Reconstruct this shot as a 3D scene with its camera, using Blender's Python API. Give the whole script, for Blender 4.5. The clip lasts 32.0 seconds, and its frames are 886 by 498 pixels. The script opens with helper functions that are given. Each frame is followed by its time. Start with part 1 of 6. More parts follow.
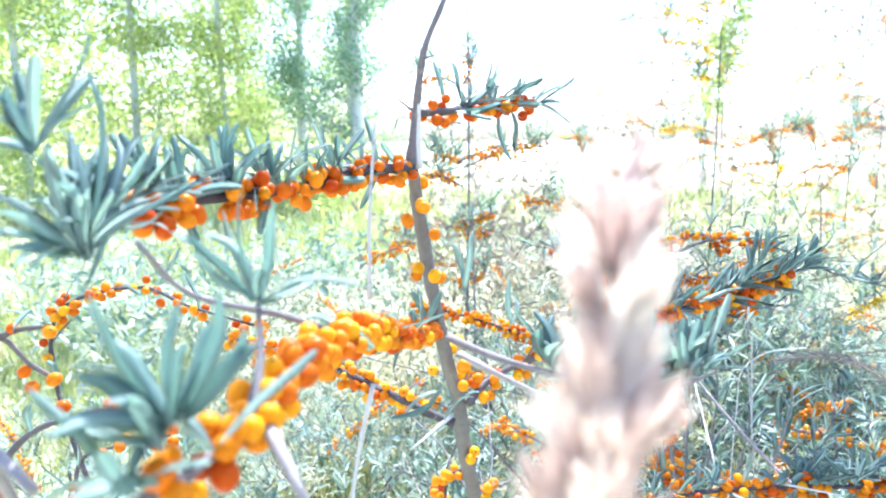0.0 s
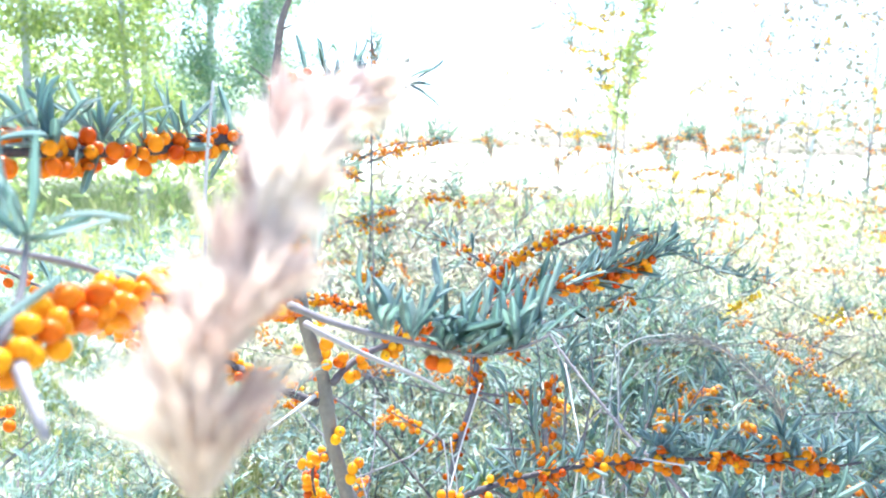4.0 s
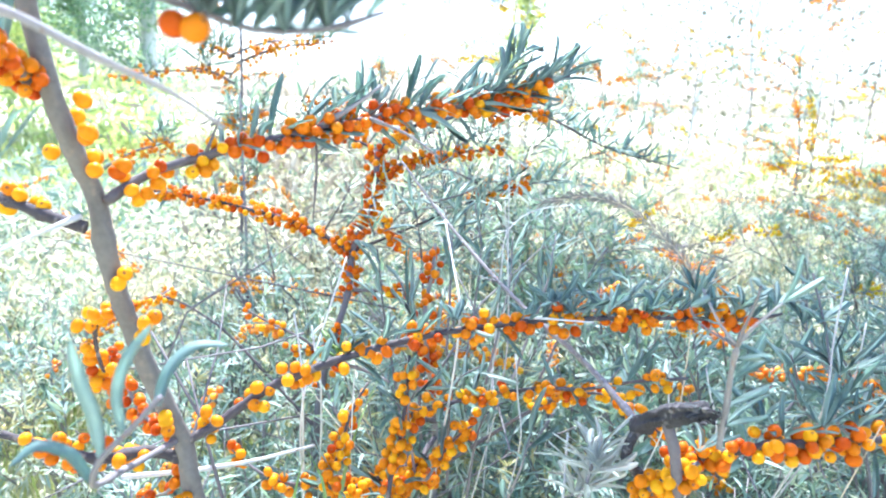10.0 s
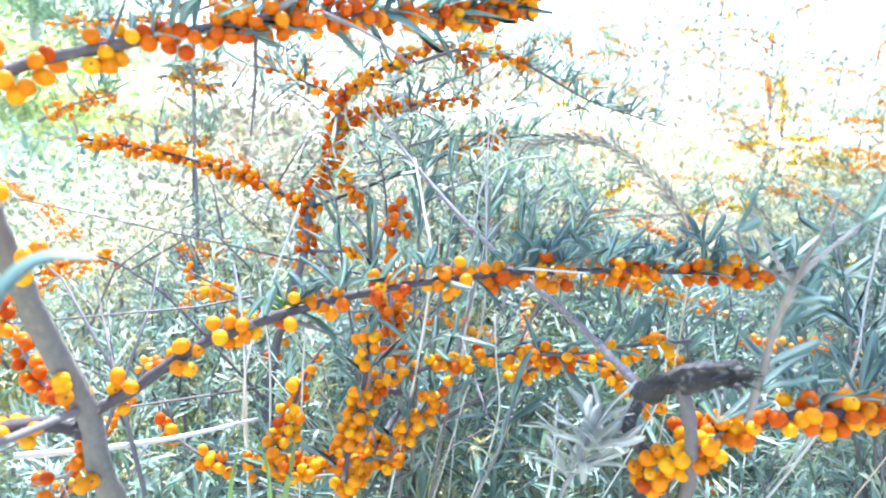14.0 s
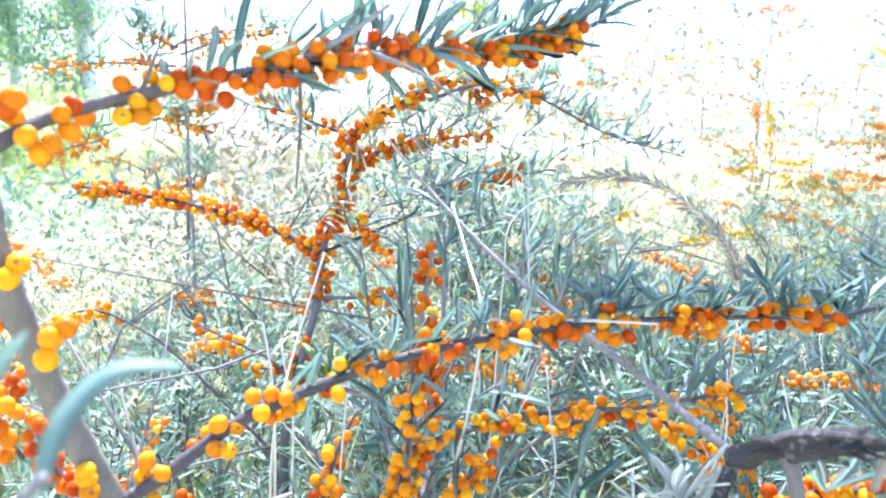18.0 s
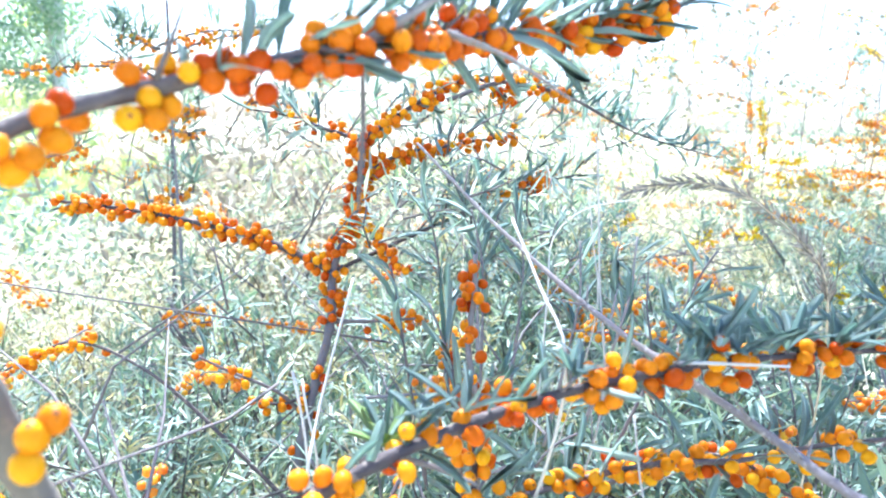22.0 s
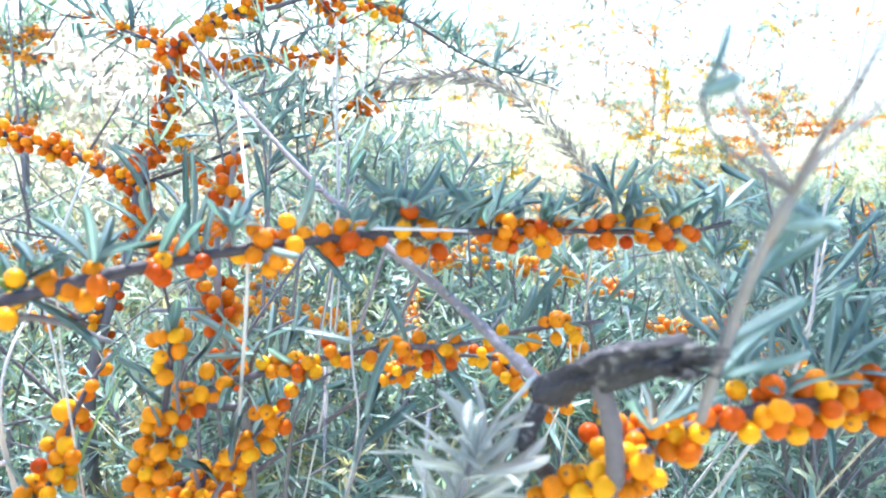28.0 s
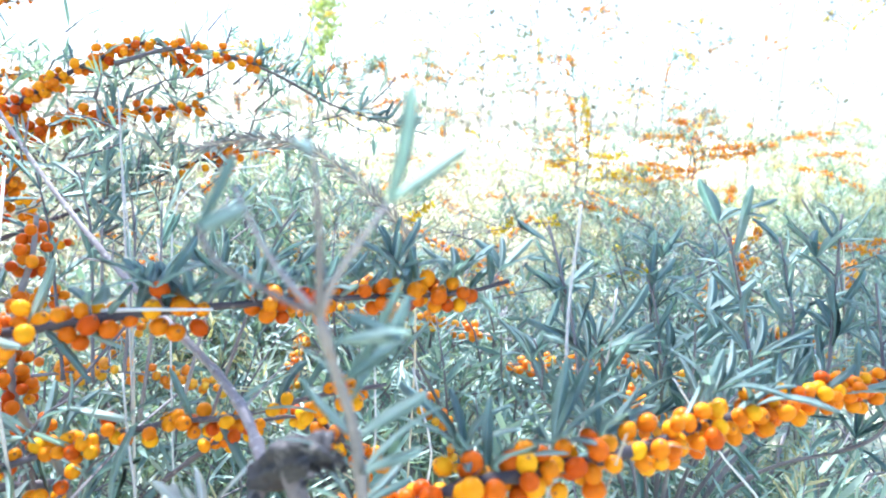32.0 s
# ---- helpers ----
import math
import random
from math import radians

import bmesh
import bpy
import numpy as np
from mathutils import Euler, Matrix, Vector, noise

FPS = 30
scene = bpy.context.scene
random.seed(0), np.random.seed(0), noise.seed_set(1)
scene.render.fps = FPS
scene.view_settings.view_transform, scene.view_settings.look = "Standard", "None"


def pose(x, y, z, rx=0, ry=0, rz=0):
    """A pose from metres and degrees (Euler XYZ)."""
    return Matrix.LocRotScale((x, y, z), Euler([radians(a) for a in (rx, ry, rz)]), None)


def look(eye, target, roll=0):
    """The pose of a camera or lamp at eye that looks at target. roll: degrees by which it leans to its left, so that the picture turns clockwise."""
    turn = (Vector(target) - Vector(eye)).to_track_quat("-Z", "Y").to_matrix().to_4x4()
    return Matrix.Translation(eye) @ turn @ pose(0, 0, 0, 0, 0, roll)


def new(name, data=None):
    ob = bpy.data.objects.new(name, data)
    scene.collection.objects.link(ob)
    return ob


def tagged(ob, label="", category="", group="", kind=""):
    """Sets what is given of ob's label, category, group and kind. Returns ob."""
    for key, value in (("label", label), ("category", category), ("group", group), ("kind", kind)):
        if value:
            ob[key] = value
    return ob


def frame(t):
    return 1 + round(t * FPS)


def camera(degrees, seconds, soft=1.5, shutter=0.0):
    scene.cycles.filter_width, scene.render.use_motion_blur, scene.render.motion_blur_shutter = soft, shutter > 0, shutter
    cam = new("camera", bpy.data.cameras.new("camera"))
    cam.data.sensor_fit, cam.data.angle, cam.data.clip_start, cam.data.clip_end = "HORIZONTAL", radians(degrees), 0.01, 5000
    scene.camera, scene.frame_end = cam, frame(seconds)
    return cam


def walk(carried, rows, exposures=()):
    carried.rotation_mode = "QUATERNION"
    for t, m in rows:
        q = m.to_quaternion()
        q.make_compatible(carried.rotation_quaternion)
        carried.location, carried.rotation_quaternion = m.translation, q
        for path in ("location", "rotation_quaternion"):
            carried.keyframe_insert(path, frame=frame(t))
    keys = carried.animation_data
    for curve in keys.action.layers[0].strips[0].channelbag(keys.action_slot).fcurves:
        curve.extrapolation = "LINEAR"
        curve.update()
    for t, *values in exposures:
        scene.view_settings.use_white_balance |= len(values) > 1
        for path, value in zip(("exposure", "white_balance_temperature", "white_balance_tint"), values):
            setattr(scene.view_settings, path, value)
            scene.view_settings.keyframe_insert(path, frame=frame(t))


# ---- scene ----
cam = camera(66.5, 32.0, soft=2.0)
cam.data.dof.use_dof = True
cam.data.dof.focus_distance, cam.data.dof.aperture_fstop = 0.60, 11.0
METRES, EYE, TILT, LEAN, TURN = 0.8, 1.0, -9.0, 0.0, 0.0
ROWS = [
    (0.0, 0.0, 0.0, 0.0, 0.0, 0.0, -0.0),
    (0.5, -0.0047, -0.0038, 0.0074, -0.27, 0.08, -0.09),
    (1.0, -0.0105, -0.0074, 0.0128, -0.79, 0.19, -0.42),
    (1.5, -0.0126, -0.0097, 0.0143, -1.26, 0.42, -0.15),
    (2.0, -0.0129, -0.0115, 0.015, -1.66, 0.6, 0.14),
    (2.5, -0.008, -0.011, 0.0139, -2.95, 0.58, -0.03),
    (3.0, 0.0069, -0.0118, 0.0049, -4.24, 0.63, -0.19),
    (3.5, 0.0233, -0.0089, -0.0086, -5.67, 0.69, -0.61),
    (4.0, 0.0504, -0.0036, -0.0242, -7.06, 0.31, -0.62),
    (4.5, 0.069, 0.0047, -0.0363, -8.19, -0.0, -0.76),
    (6.5, 0.1106, 0.052, -0.0856, -10.94, -1.39, -0.03),
    (7.0, 0.1133, 0.0626, -0.0951, -11.6, -1.7, 0.3),
    (7.5, 0.1167, 0.0725, -0.1042, -12.82, -1.58, 0.44),
    (8.0, 0.1204, 0.0867, -0.1162, -14.38, -1.49, 0.54),
    (8.5, 0.1222, 0.1027, -0.1292, -15.46, -1.78, 0.15),
    (9.0, 0.1254, 0.1208, -0.1392, -15.53, -2.55, 0.14),
    (9.5, 0.1274, 0.1393, -0.1515, -15.97, -2.87, -0.33),
    (10.0, 0.1259, 0.1602, -0.161, -15.44, -3.28, -0.46),
    (10.5, 0.1241, 0.1755, -0.1673, -15.68, -3.48, -0.09),
    (11.0, 0.1244, 0.1935, -0.1746, -15.68, -4.04, 0.02),
    (11.5, 0.1283, 0.204, -0.1756, -15.53, -4.01, 0.21),
    (12.0, 0.1358, 0.22, -0.1789, -16.7, -4.17, -0.24),
    (12.5, 0.1412, 0.2289, -0.1843, -16.72, -4.32, -0.69),
    (13.0, 0.1484, 0.2437, -0.1894, -17.6, -4.4, -1.04),
    (13.5, 0.153, 0.2573, -0.1968, -18.5, -4.81, -1.21),
    (15.5, 0.1295, 0.2552, -0.21, -16.95, -3.92, -1.94),
    (16.0, 0.1221, 0.2515, -0.2022, -16.54, -3.37, -1.12),
    (16.5, 0.1129, 0.2507, -0.2006, -15.42, -2.99, -0.93),
    (17.0, 0.1096, 0.2694, -0.1975, -16.64, -2.7, -0.46),
    (17.5, 0.1145, 0.2908, -0.1947, -18.17, -2.49, 0.32),
    (18.0, 0.1175, 0.3176, -0.1911, -19.68, -2.1, 0.3),
    (18.5, 0.1165, 0.3304, -0.1821, -19.44, -1.69, 0.31),
    (19.0, 0.1143, 0.3463, -0.1701, -19.52, -1.46, 0.63),
    (19.5, 0.1084, 0.3587, -0.1686, -19.74, -1.59, 0.63),
    (20.0, 0.1013, 0.3724, -0.1714, -19.9, -1.72, 0.46),
    (20.5, 0.0987, 0.3844, -0.1728, -20.21, -1.51, 0.43),
    (21.0, 0.0969, 0.4064, -0.1754, -21.38, -1.48, 0.79),
    (21.5, 0.0977, 0.42, -0.1759, -21.78, -1.64, 1.33),
    (22.0, 0.0955, 0.4289, -0.1775, -21.35, -1.84, 1.29),
    (22.5, 0.1058, 0.4327, -0.1774, -21.63, -1.98, 1.57),
    (23.0, 0.1359, 0.4368, -0.1839, -23.31, -2.58, 1.62),
    (23.5, 0.1598, 0.4394, -0.1941, -24.97, -2.98, 1.31),
    (24.0, 0.1841, 0.4411, -0.2063, -26.46, -3.78, 1.04),
    (24.5, 0.1955, 0.4364, -0.2136, -26.76, -3.9, 0.44),
    (25.0, 0.2088, 0.4308, -0.2223, -27.24, -4.29, 0.19),
    (25.5, 0.2145, 0.4232, -0.2317, -27.16, -4.5, -0.16),
    (27.5, 0.2331, 0.3938, -0.2469, -26.88, -4.71, -0.35),
    (28.0, 0.2406, 0.3861, -0.2447, -26.9, -4.41, -0.28),
    (28.5, 0.2468, 0.3805, -0.2422, -27.05, -3.99, -0.2),
    (29.0, 0.2617, 0.3716, -0.2374, -27.63, -3.67, 0.48),
    (29.5, 0.2778, 0.3668, -0.2362, -28.53, -3.46, 0.62),
    (30.0, 0.2948, 0.36, -0.236, -29.36, -3.39, 0.9),
    (30.5, 0.3071, 0.3545, -0.2305, -30.02, -3.12, 1.29),
    (31.0, 0.3194, 0.3474, -0.222, -30.54, -2.68, 1.67),
    (31.5, 0.3273, 0.3394, -0.2203, -30.66, -2.23, 1.44),
    (32.0, 0.3434, 0.3276, -0.218, -31.12, -2.29, 1.6),
]
walk(cam, [(t, pose(0, 0, EYE, TILT, LEAN, TURN) @ pose(METRES * x, METRES * y, METRES * z, 90 + pitch, roll, yaw)) for t, x, y, z, yaw, pitch, roll in ROWS],
     exposures=[(0.0, 1.91, 5200, 11.5), (4.0, 1.94, 5200, 11.5), (12.0, 2.02, 5200, 11.5), (16.0, 2.05, 5200, 11.5), (25.0, 2.04, 5200, 11.5), (32.0, 1.99, 5200, 11.5)])

# ---- light ----
# The sun stands ahead of the walk, high and almost straight, so leaves and berries are lit from behind.
SUN_AZ, SUN_EL = radians(6.0), radians(60.0)      # clockwise from +y
world = bpy.data.worlds.new("sky")
scene.world = world
world.use_nodes = True
wn = world.node_tree.nodes
sky = wn.new("ShaderNodeTexSky")
sky.sky_type, sky.sun_disc = "NISHITA", False
sky.sun_elevation, sky.sun_rotation = SUN_EL, SUN_AZ
sky.air_density, sky.dust_density, sky.ozone_density = 1.0, 3.0, 1.0
wn["Background"].inputs["Strength"].default_value = 0.15
world.node_tree.links.new(sky.outputs[0], wn["Background"].inputs["Color"])
sun_data = bpy.data.lights.new("sun", "SUN")
sun_data.energy, sun_data.angle, sun_data.color = 4.2, radians(0.5), (1.0, 0.93, 0.80)
sun = new("sun", sun_data)
sun_way = Vector((math.sin(SUN_AZ) * math.cos(SUN_EL), math.cos(SUN_AZ) * math.cos(SUN_EL), math.sin(SUN_EL)))
sun.matrix_world = look(sun_way * 50, (0, 0, 0))


# ---- materials ----
def ramp(nt, fac, stops):
    r = nt.nodes.new("ShaderNodeValToRGB")
    r.color_ramp.elements[0].position, r.color_ramp.elements[0].color = stops[0][0], (*stops[0][1], 1)
    r.color_ramp.elements[1].position, r.color_ramp.elements[1].color = stops[-1][0], (*stops[-1][1], 1)
    for p, c in stops[1:-1]:
        r.color_ramp.elements.new(p).color = (*c, 1)
    nt.links.new(fac, r.inputs[0])
    return r.outputs[0]


def material(name, stops, rough=0.6, scale=80.0, bump=0.3, depth=0.001, vary="object", through_light=0.0, warm=(1, 1, 1), gloss=0.5, wear=None, vary_amount=0.5):
    """A surface whose colour runs over stops, mixed from fine noise and from a random value a piece."""
    m = bpy.data.materials.new(name)
    m.use_nodes = True
    nt = m.node_tree
    n, link = nt.nodes, nt.links.new
    bsdf = n["Principled BSDF"]
    geo = n.new("ShaderNodeNewGeometry")
    coord = n.new("ShaderNodeTexCoord")
    fine = n.new("ShaderNodeTexNoise")
    fine.inputs["Scale"].default_value, fine.inputs["Detail"].default_value = scale, 5
    link(geo.outputs["Position"], fine.inputs["Vector"])
    wide = n.new("ShaderNodeTexNoise")
    wide.inputs["Scale"].default_value, wide.inputs["Detail"].default_value = scale * 0.12, 3
    link(geo.outputs["Position"], wide.inputs["Vector"])
    if vary == "object":
        rnd = n.new("ShaderNodeObjectInfo").outputs["Random"]
    else:
        rnd = geo.outputs["Random Per Island"]
    a = n.new("ShaderNodeMix")
    a.inputs[0].default_value = 0.5
    link(fine.outputs[0], a.inputs[2])
    link(wide.outputs[0], a.inputs[3])
    b = n.new("ShaderNodeMix")
    b.inputs[0].default_value = vary_amount
    link(a.outputs[0], b.inputs[2])
    link(rnd, b.inputs[3])
    colour = ramp(nt, b.outputs[0], stops)
    if wear:
        spots = n.new("ShaderNodeTexNoise")
        spots.inputs["Scale"].default_value, spots.inputs["Detail"].default_value = wear[0], 4
        link(geo.outputs["Position"], spots.inputs["Vector"])
        mask = ramp(nt, spots.outputs[0], [(wear[1], (0, 0, 0)), (wear[1] + 0.08, (1, 1, 1))])
        mixc = n.new("ShaderNodeMix")
        mixc.data_type = "RGBA"
        link(mask, mixc.inputs[0])
        link(colour, mixc.inputs[6])
        mixc.inputs[7].default_value = (*wear[2], 1)
        colour = mixc.outputs[2]
    link(colour, bsdf.inputs["Base Color"])
    bsdf.inputs["Roughness"].default_value = rough
    bsdf.inputs["Specular IOR Level"].default_value = gloss
    if bump:
        bp = n.new("ShaderNodeBump")
        bp.inputs["Strength"].default_value, bp.inputs["Distance"].default_value = bump, depth
        link(fine.outputs[0], bp.inputs["Height"])
        link(bp.outputs[0], bsdf.inputs["Normal"])
    if through_light:
        tr = n.new("ShaderNodeBsdfTranslucent")
        tint = n.new("ShaderNodeMix")
        tint.data_type, tint.blend_type = "RGBA", "MULTIPLY"
        tint.inputs[0].default_value = 1.0
        link(colour, tint.inputs[6])
        tint.inputs[7].default_value = (*warm, 1)
        link(tint.outputs[2], tr.inputs["Color"])
        mix = n.new("ShaderNodeMixShader")
        mix.inputs[0].default_value = through_light
        link(bsdf.outputs[0], mix.inputs[1])
        link(tr.outputs[0], mix.inputs[2])
        link(mix.outputs[0], n["Material Output"].inputs["Surface"])
    return m


# Dark stops of LEAF_TOP and FOLIAGE are raised to imitate a haze veil.
LEAF_TOP = material("leaf_top", [(0.1, (0.15, 0.228, 0.230)), (0.5, (0.26, 0.352, 0.352)), (0.9, (0.44, 0.515, 0.495))], 0.50, 400, 0.25, 0.0003, through_light=0.60, warm=(1.55, 1.56, 1.36), wear=(900, 0.66, (0.30, 0.38, 0.34)))
LEAF_UNDER = material("leaf_under", [(0.1, (0.21, 0.28, 0.285)), (0.5, (0.32, 0.405, 0.405)), (0.9, (0.47, 0.535, 0.515))], 0.6, 500, 0.2, 0.0003, through_light=0.60, warm=(1.5, 1.52, 1.28), wear=(800, 0.68, (0.45, 0.33, 0.22)))
FOLIAGE = material("foliage", [(0.05, (0.085, 0.145, 0.128)), (0.40, (0.185, 0.27, 0.23)), (0.72, (0.31, 0.405, 0.34)), (0.95, (0.50, 0.555, 0.45))], 0.5, 300, 0, vary="island", through_light=0.3, warm=(1.2, 1.25, 0.75), vary_amount=0.7)
# Silvery leaf, paled further so its colour stands for leaves in full sun.
FOLIAGE_PALE = material("silver_sunlit_foliage", [(0.05, (0.26, 0.32, 0.25)), (0.5, (0.42, 0.48, 0.39)), (0.95, (0.58, 0.61, 0.50))], 0.5, 300, 0, vary="island", through_light=0.35, warm=(1.1, 1.1, 0.85), vary_amount=0.7)
FOLIAGE_DRY = material("foliage_yellowing", [(0.05, (0.22, 0.22, 0.10)), (0.5, (0.44, 0.42, 0.22)), (0.95, (0.64, 0.56, 0.36))], 0.6, 300, 0, vary="island", through_light=0.35, warm=(1.2, 1.15, 0.7), vary_amount=0.7)
TREE_LEAF = material("tree_leaf", [(0.05, (0.18, 0.27, 0.09)), (0.5, (0.40, 0.47, 0.20)), (0.95, (0.66, 0.62, 0.30))], 0.5, 8, 0, vary="island", through_light=0.5, warm=(1.3, 1.35, 0.8), vary_amount=0.7)
POPLAR_LEAF = material("poplar_leaf", [(0.05, (0.14, 0.23, 0.17)), (0.5, (0.26, 0.37, 0.27)), (0.95, (0.44, 0.52, 0.36))], 0.45, 8, 0, vary="island", through_light=0.45, warm=(1.2, 1.3, 0.95), vary_amount=0.7)
GREY_LEAF = material("grey_tree_leaf", [(0.05, (0.11, 0.11, 0.075)), (0.5, (0.19, 0.185, 0.13)), (0.95, (0.34, 0.32, 0.22))], 0.6, 8, 0, vary="island", through_light=0.35, warm=(1.1, 1.1, 0.95), vary_amount=0.7)
DRY_HERB = material("dry_herb", [(0.05, (0.16, 0.13, 0.09)), (0.5, (0.34, 0.29, 0.20)), (0.95, (0.54, 0.48, 0.35))], 0.7, 60, 0, vary="island", through_light=0.3, vary_amount=0.7)
# Paled leaf colour that stands for glare over far and sunlit leaves.
PALE_LEAF = material("glare_pale_leaf", [(0.05, (0.50, 0.47, 0.31)), (0.5, (0.74, 0.68, 0.49)), (0.95, (0.87, 0.80, 0.62))], 0.6, 8, 0, vary="island", through_light=0.4, warm=(1.1, 1.1, 0.95), vary_amount=0.7)
BERRY = material("berry", [(0.1, (0.46, 0.050, 0.001)), (0.5, (0.66, 0.145, 0.001)), (0.9, (0.80, 0.29, 0.002))], 0.30, 500, 0.06, 0.0002, through_light=0.19, warm=(1.0, 1.0, 0.3), wear=(1400, 0.72, (0.60, 0.28, 0.05)), vary_amount=0.75, gloss=0.12)
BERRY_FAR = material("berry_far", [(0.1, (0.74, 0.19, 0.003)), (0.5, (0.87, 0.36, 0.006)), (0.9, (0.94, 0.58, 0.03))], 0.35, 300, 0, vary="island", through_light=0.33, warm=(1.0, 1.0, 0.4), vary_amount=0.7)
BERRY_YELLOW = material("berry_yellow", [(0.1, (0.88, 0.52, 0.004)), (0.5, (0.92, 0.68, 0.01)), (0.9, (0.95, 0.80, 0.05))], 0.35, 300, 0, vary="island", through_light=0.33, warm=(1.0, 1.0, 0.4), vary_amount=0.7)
BERRY_GOLD = material("berry_golden", [(0.1, (0.62, 0.16, 0.0005)), (0.5, (0.78, 0.29, 0.001)), (0.9, (0.87, 0.45, 0.001))], 0.30, 500, 0.06, 0.0002, through_light=0.21, warm=(1.0, 1.0, 0.3), wear=(1400, 0.72, (0.60, 0.28, 0.05)), vary_amount=0.75, gloss=0.12)
CALYX = material("berry_tip", [(0.2, (0.16, 0.05, 0.012)), (0.8, (0.38, 0.13, 0.02))], 0.8, 600, 0)
DRY_HUSK = material("dry_husk", [(0.1, (0.16, 0.14, 0.12)), (0.5, (0.28, 0.25, 0.21)), (0.9, (0.44, 0.40, 0.34))], 0.8, 300, 0, vary="island", through_light=0.2)
BARK = material("bark", [(0.2, (0.105, 0.092, 0.078)), (0.5, (0.205, 0.18, 0.152)), (0.8, (0.33, 0.295, 0.25))], 0.85, 260, 0.7, 0.0012, wear=(130, 0.60, (0.21, 0.165, 0.13)))
# A copy of BARK at under half its brightness, for branches and some twigs.
BRANCH_BARK = material("darker_branch_bark", [(0.2, (0.042, 0.033, 0.034)), (0.5, (0.088, 0.070, 0.070)), (0.8, (0.17, 0.143, 0.138))], 0.8, 300, 0.8, 0.0012, wear=(150, 0.60, (0.22, 0.18, 0.15)))
TWIG = material("twig_bark", [(0.2, (0.10, 0.088, 0.088)), (0.5, (0.19, 0.168, 0.165)), (0.8, (0.32, 0.288, 0.28))], 0.8, 420, 0.5, 0.0006, wear=(220, 0.64, (0.22, 0.13, 0.08)))
LICHEN = material("lichened_bark", [(0.2, (0.08, 0.066, 0.066)), (0.5, (0.17, 0.142, 0.138)), (0.8, (0.31, 0.27, 0.255))], 0.9, 340, 0.9, 0.0012, wear=(210, 0.57, (0.40, 0.37, 0.33)))
DEAD = material("dead_twig", [(0.2, (0.42, 0.39, 0.36)), (0.5, (0.58, 0.55, 0.50)), (0.8, (0.72, 0.69, 0.63))], 0.85, 500, 0.4, 0.0005, wear=(260, 0.66, (0.28, 0.22, 0.17)))
CHARRED = material("rotten_wood", [(0.25, (0.018, 0.017, 0.020)), (0.5, (0.050, 0.045, 0.048)), (0.8, (0.15, 0.135, 0.135))], 0.9, 320, 1.0, 0.003, wear=(170, 0.57, (0.17, 0.155, 0.15)))
STRAW = material("straw", [(0.1, (0.50, 0.42, 0.28)), (0.5, (0.66, 0.58, 0.42)), (0.9, (0.80, 0.74, 0.60))], 0.7, 300, 0, vary="island", through_light=0.3, warm=(1.05, 1.0, 0.9))
PLUME = material("seed_husk", [(0.25, (0.58, 0.43, 0.35)), (0.5, (0.74, 0.62, 0.50)), (0.75, (0.86, 0.80, 0.69))], 0.7, 110, 0, vary="object", through_light=0.45, warm=(1.05, 1.0, 0.97))
GRASS = material("meadow_grass", [(0.05, (0.13, 0.19, 0.08)), (0.45, (0.29, 0.34, 0.16)), (0.8, (0.48, 0.48, 0.30)), (0.97, (0.64, 0.60, 0.44))], 0.6, 20, 0, vary="island", through_light=0.5, warm=(1.15, 1.15, 0.6), vary_amount=0.7)
BLADE = material("green_blade", [(0.1, (0.16, 0.26, 0.08)), (0.5, (0.26, 0.38, 0.14)), (0.9, (0.38, 0.48, 0.22))], 0.5, 300, 0.2, 0.0003, through_light=0.35, warm=(1.2, 1.3, 0.5))
SOIL = material("meadow_soil", [(0.2, (0.24, 0.24, 0.14)), (0.5, (0.38, 0.38, 0.25)), (0.8, (0.52, 0.50, 0.36))], 0.95, 9, 0.6, 0.02)
TRUNK = material("pale_tree_bark", [(0.2, (0.42, 0.43, 0.42)), (0.5, (0.60, 0.61, 0.59)), (0.8, (0.76, 0.77, 0.75))], 0.9, 14, 0.8, 0.02, wear=(5, 0.64, (0.20, 0.18, 0.17)))


# ---- geometry helpers ----
class Soup:
    """Collects many small pieces for one mesh."""

    def __init__(self):
        self.v, self.f, self.m, self.n = [], [], [], 0

    def add(self, verts, faces, slot=0):
        verts = np.asarray(verts, dtype=float)
        self.v.append(verts)
        for f in faces:
            self.f.append(tuple(i + self.n for i in f))
            self.m.append(slot)
        self.n += len(verts)

    def mesh(self, name, mats, smooth=True):
        me = bpy.data.meshes.new(name)
        me.from_pydata(np.concatenate(self.v).tolist() if self.v else [], [], self.f)
        for mat in mats:
            me.materials.append(mat)
        me.polygons.foreach_set("material_index", self.m)
        me.polygons.foreach_set("use_smooth", [smooth] * len(me.polygons))
        me.update()
        return me


def part(name, me, parent, label="", m=None, kind=""):
    """One mesh object under a thing or under a part; m is its place in the world."""
    ob = new(name, me)
    ob.parent = parent
    base = PLACE[parent.name]
    PLACE[ob.name] = m if m is not None else Matrix.Identity(4)
    ob.matrix_basis = base.inverted() @ PLACE[ob.name]
    return tagged(ob, label=label, kind=kind)


PLACE = {}


def thing(name, at, label, category, group="", kind=""):
    ob = new(name)
    ob.empty_display_size = 0.05
    ob.matrix_basis = Matrix.Translation(at)
    PLACE[ob.name] = Matrix.Translation(at)
    return tagged(ob, label, category, group, kind)


def solo(name, me, label, category, group="", kind=""):
    ob = new(name, me)
    PLACE[ob.name] = Matrix.Identity(4)
    return tagged(ob, label, category, group, kind)


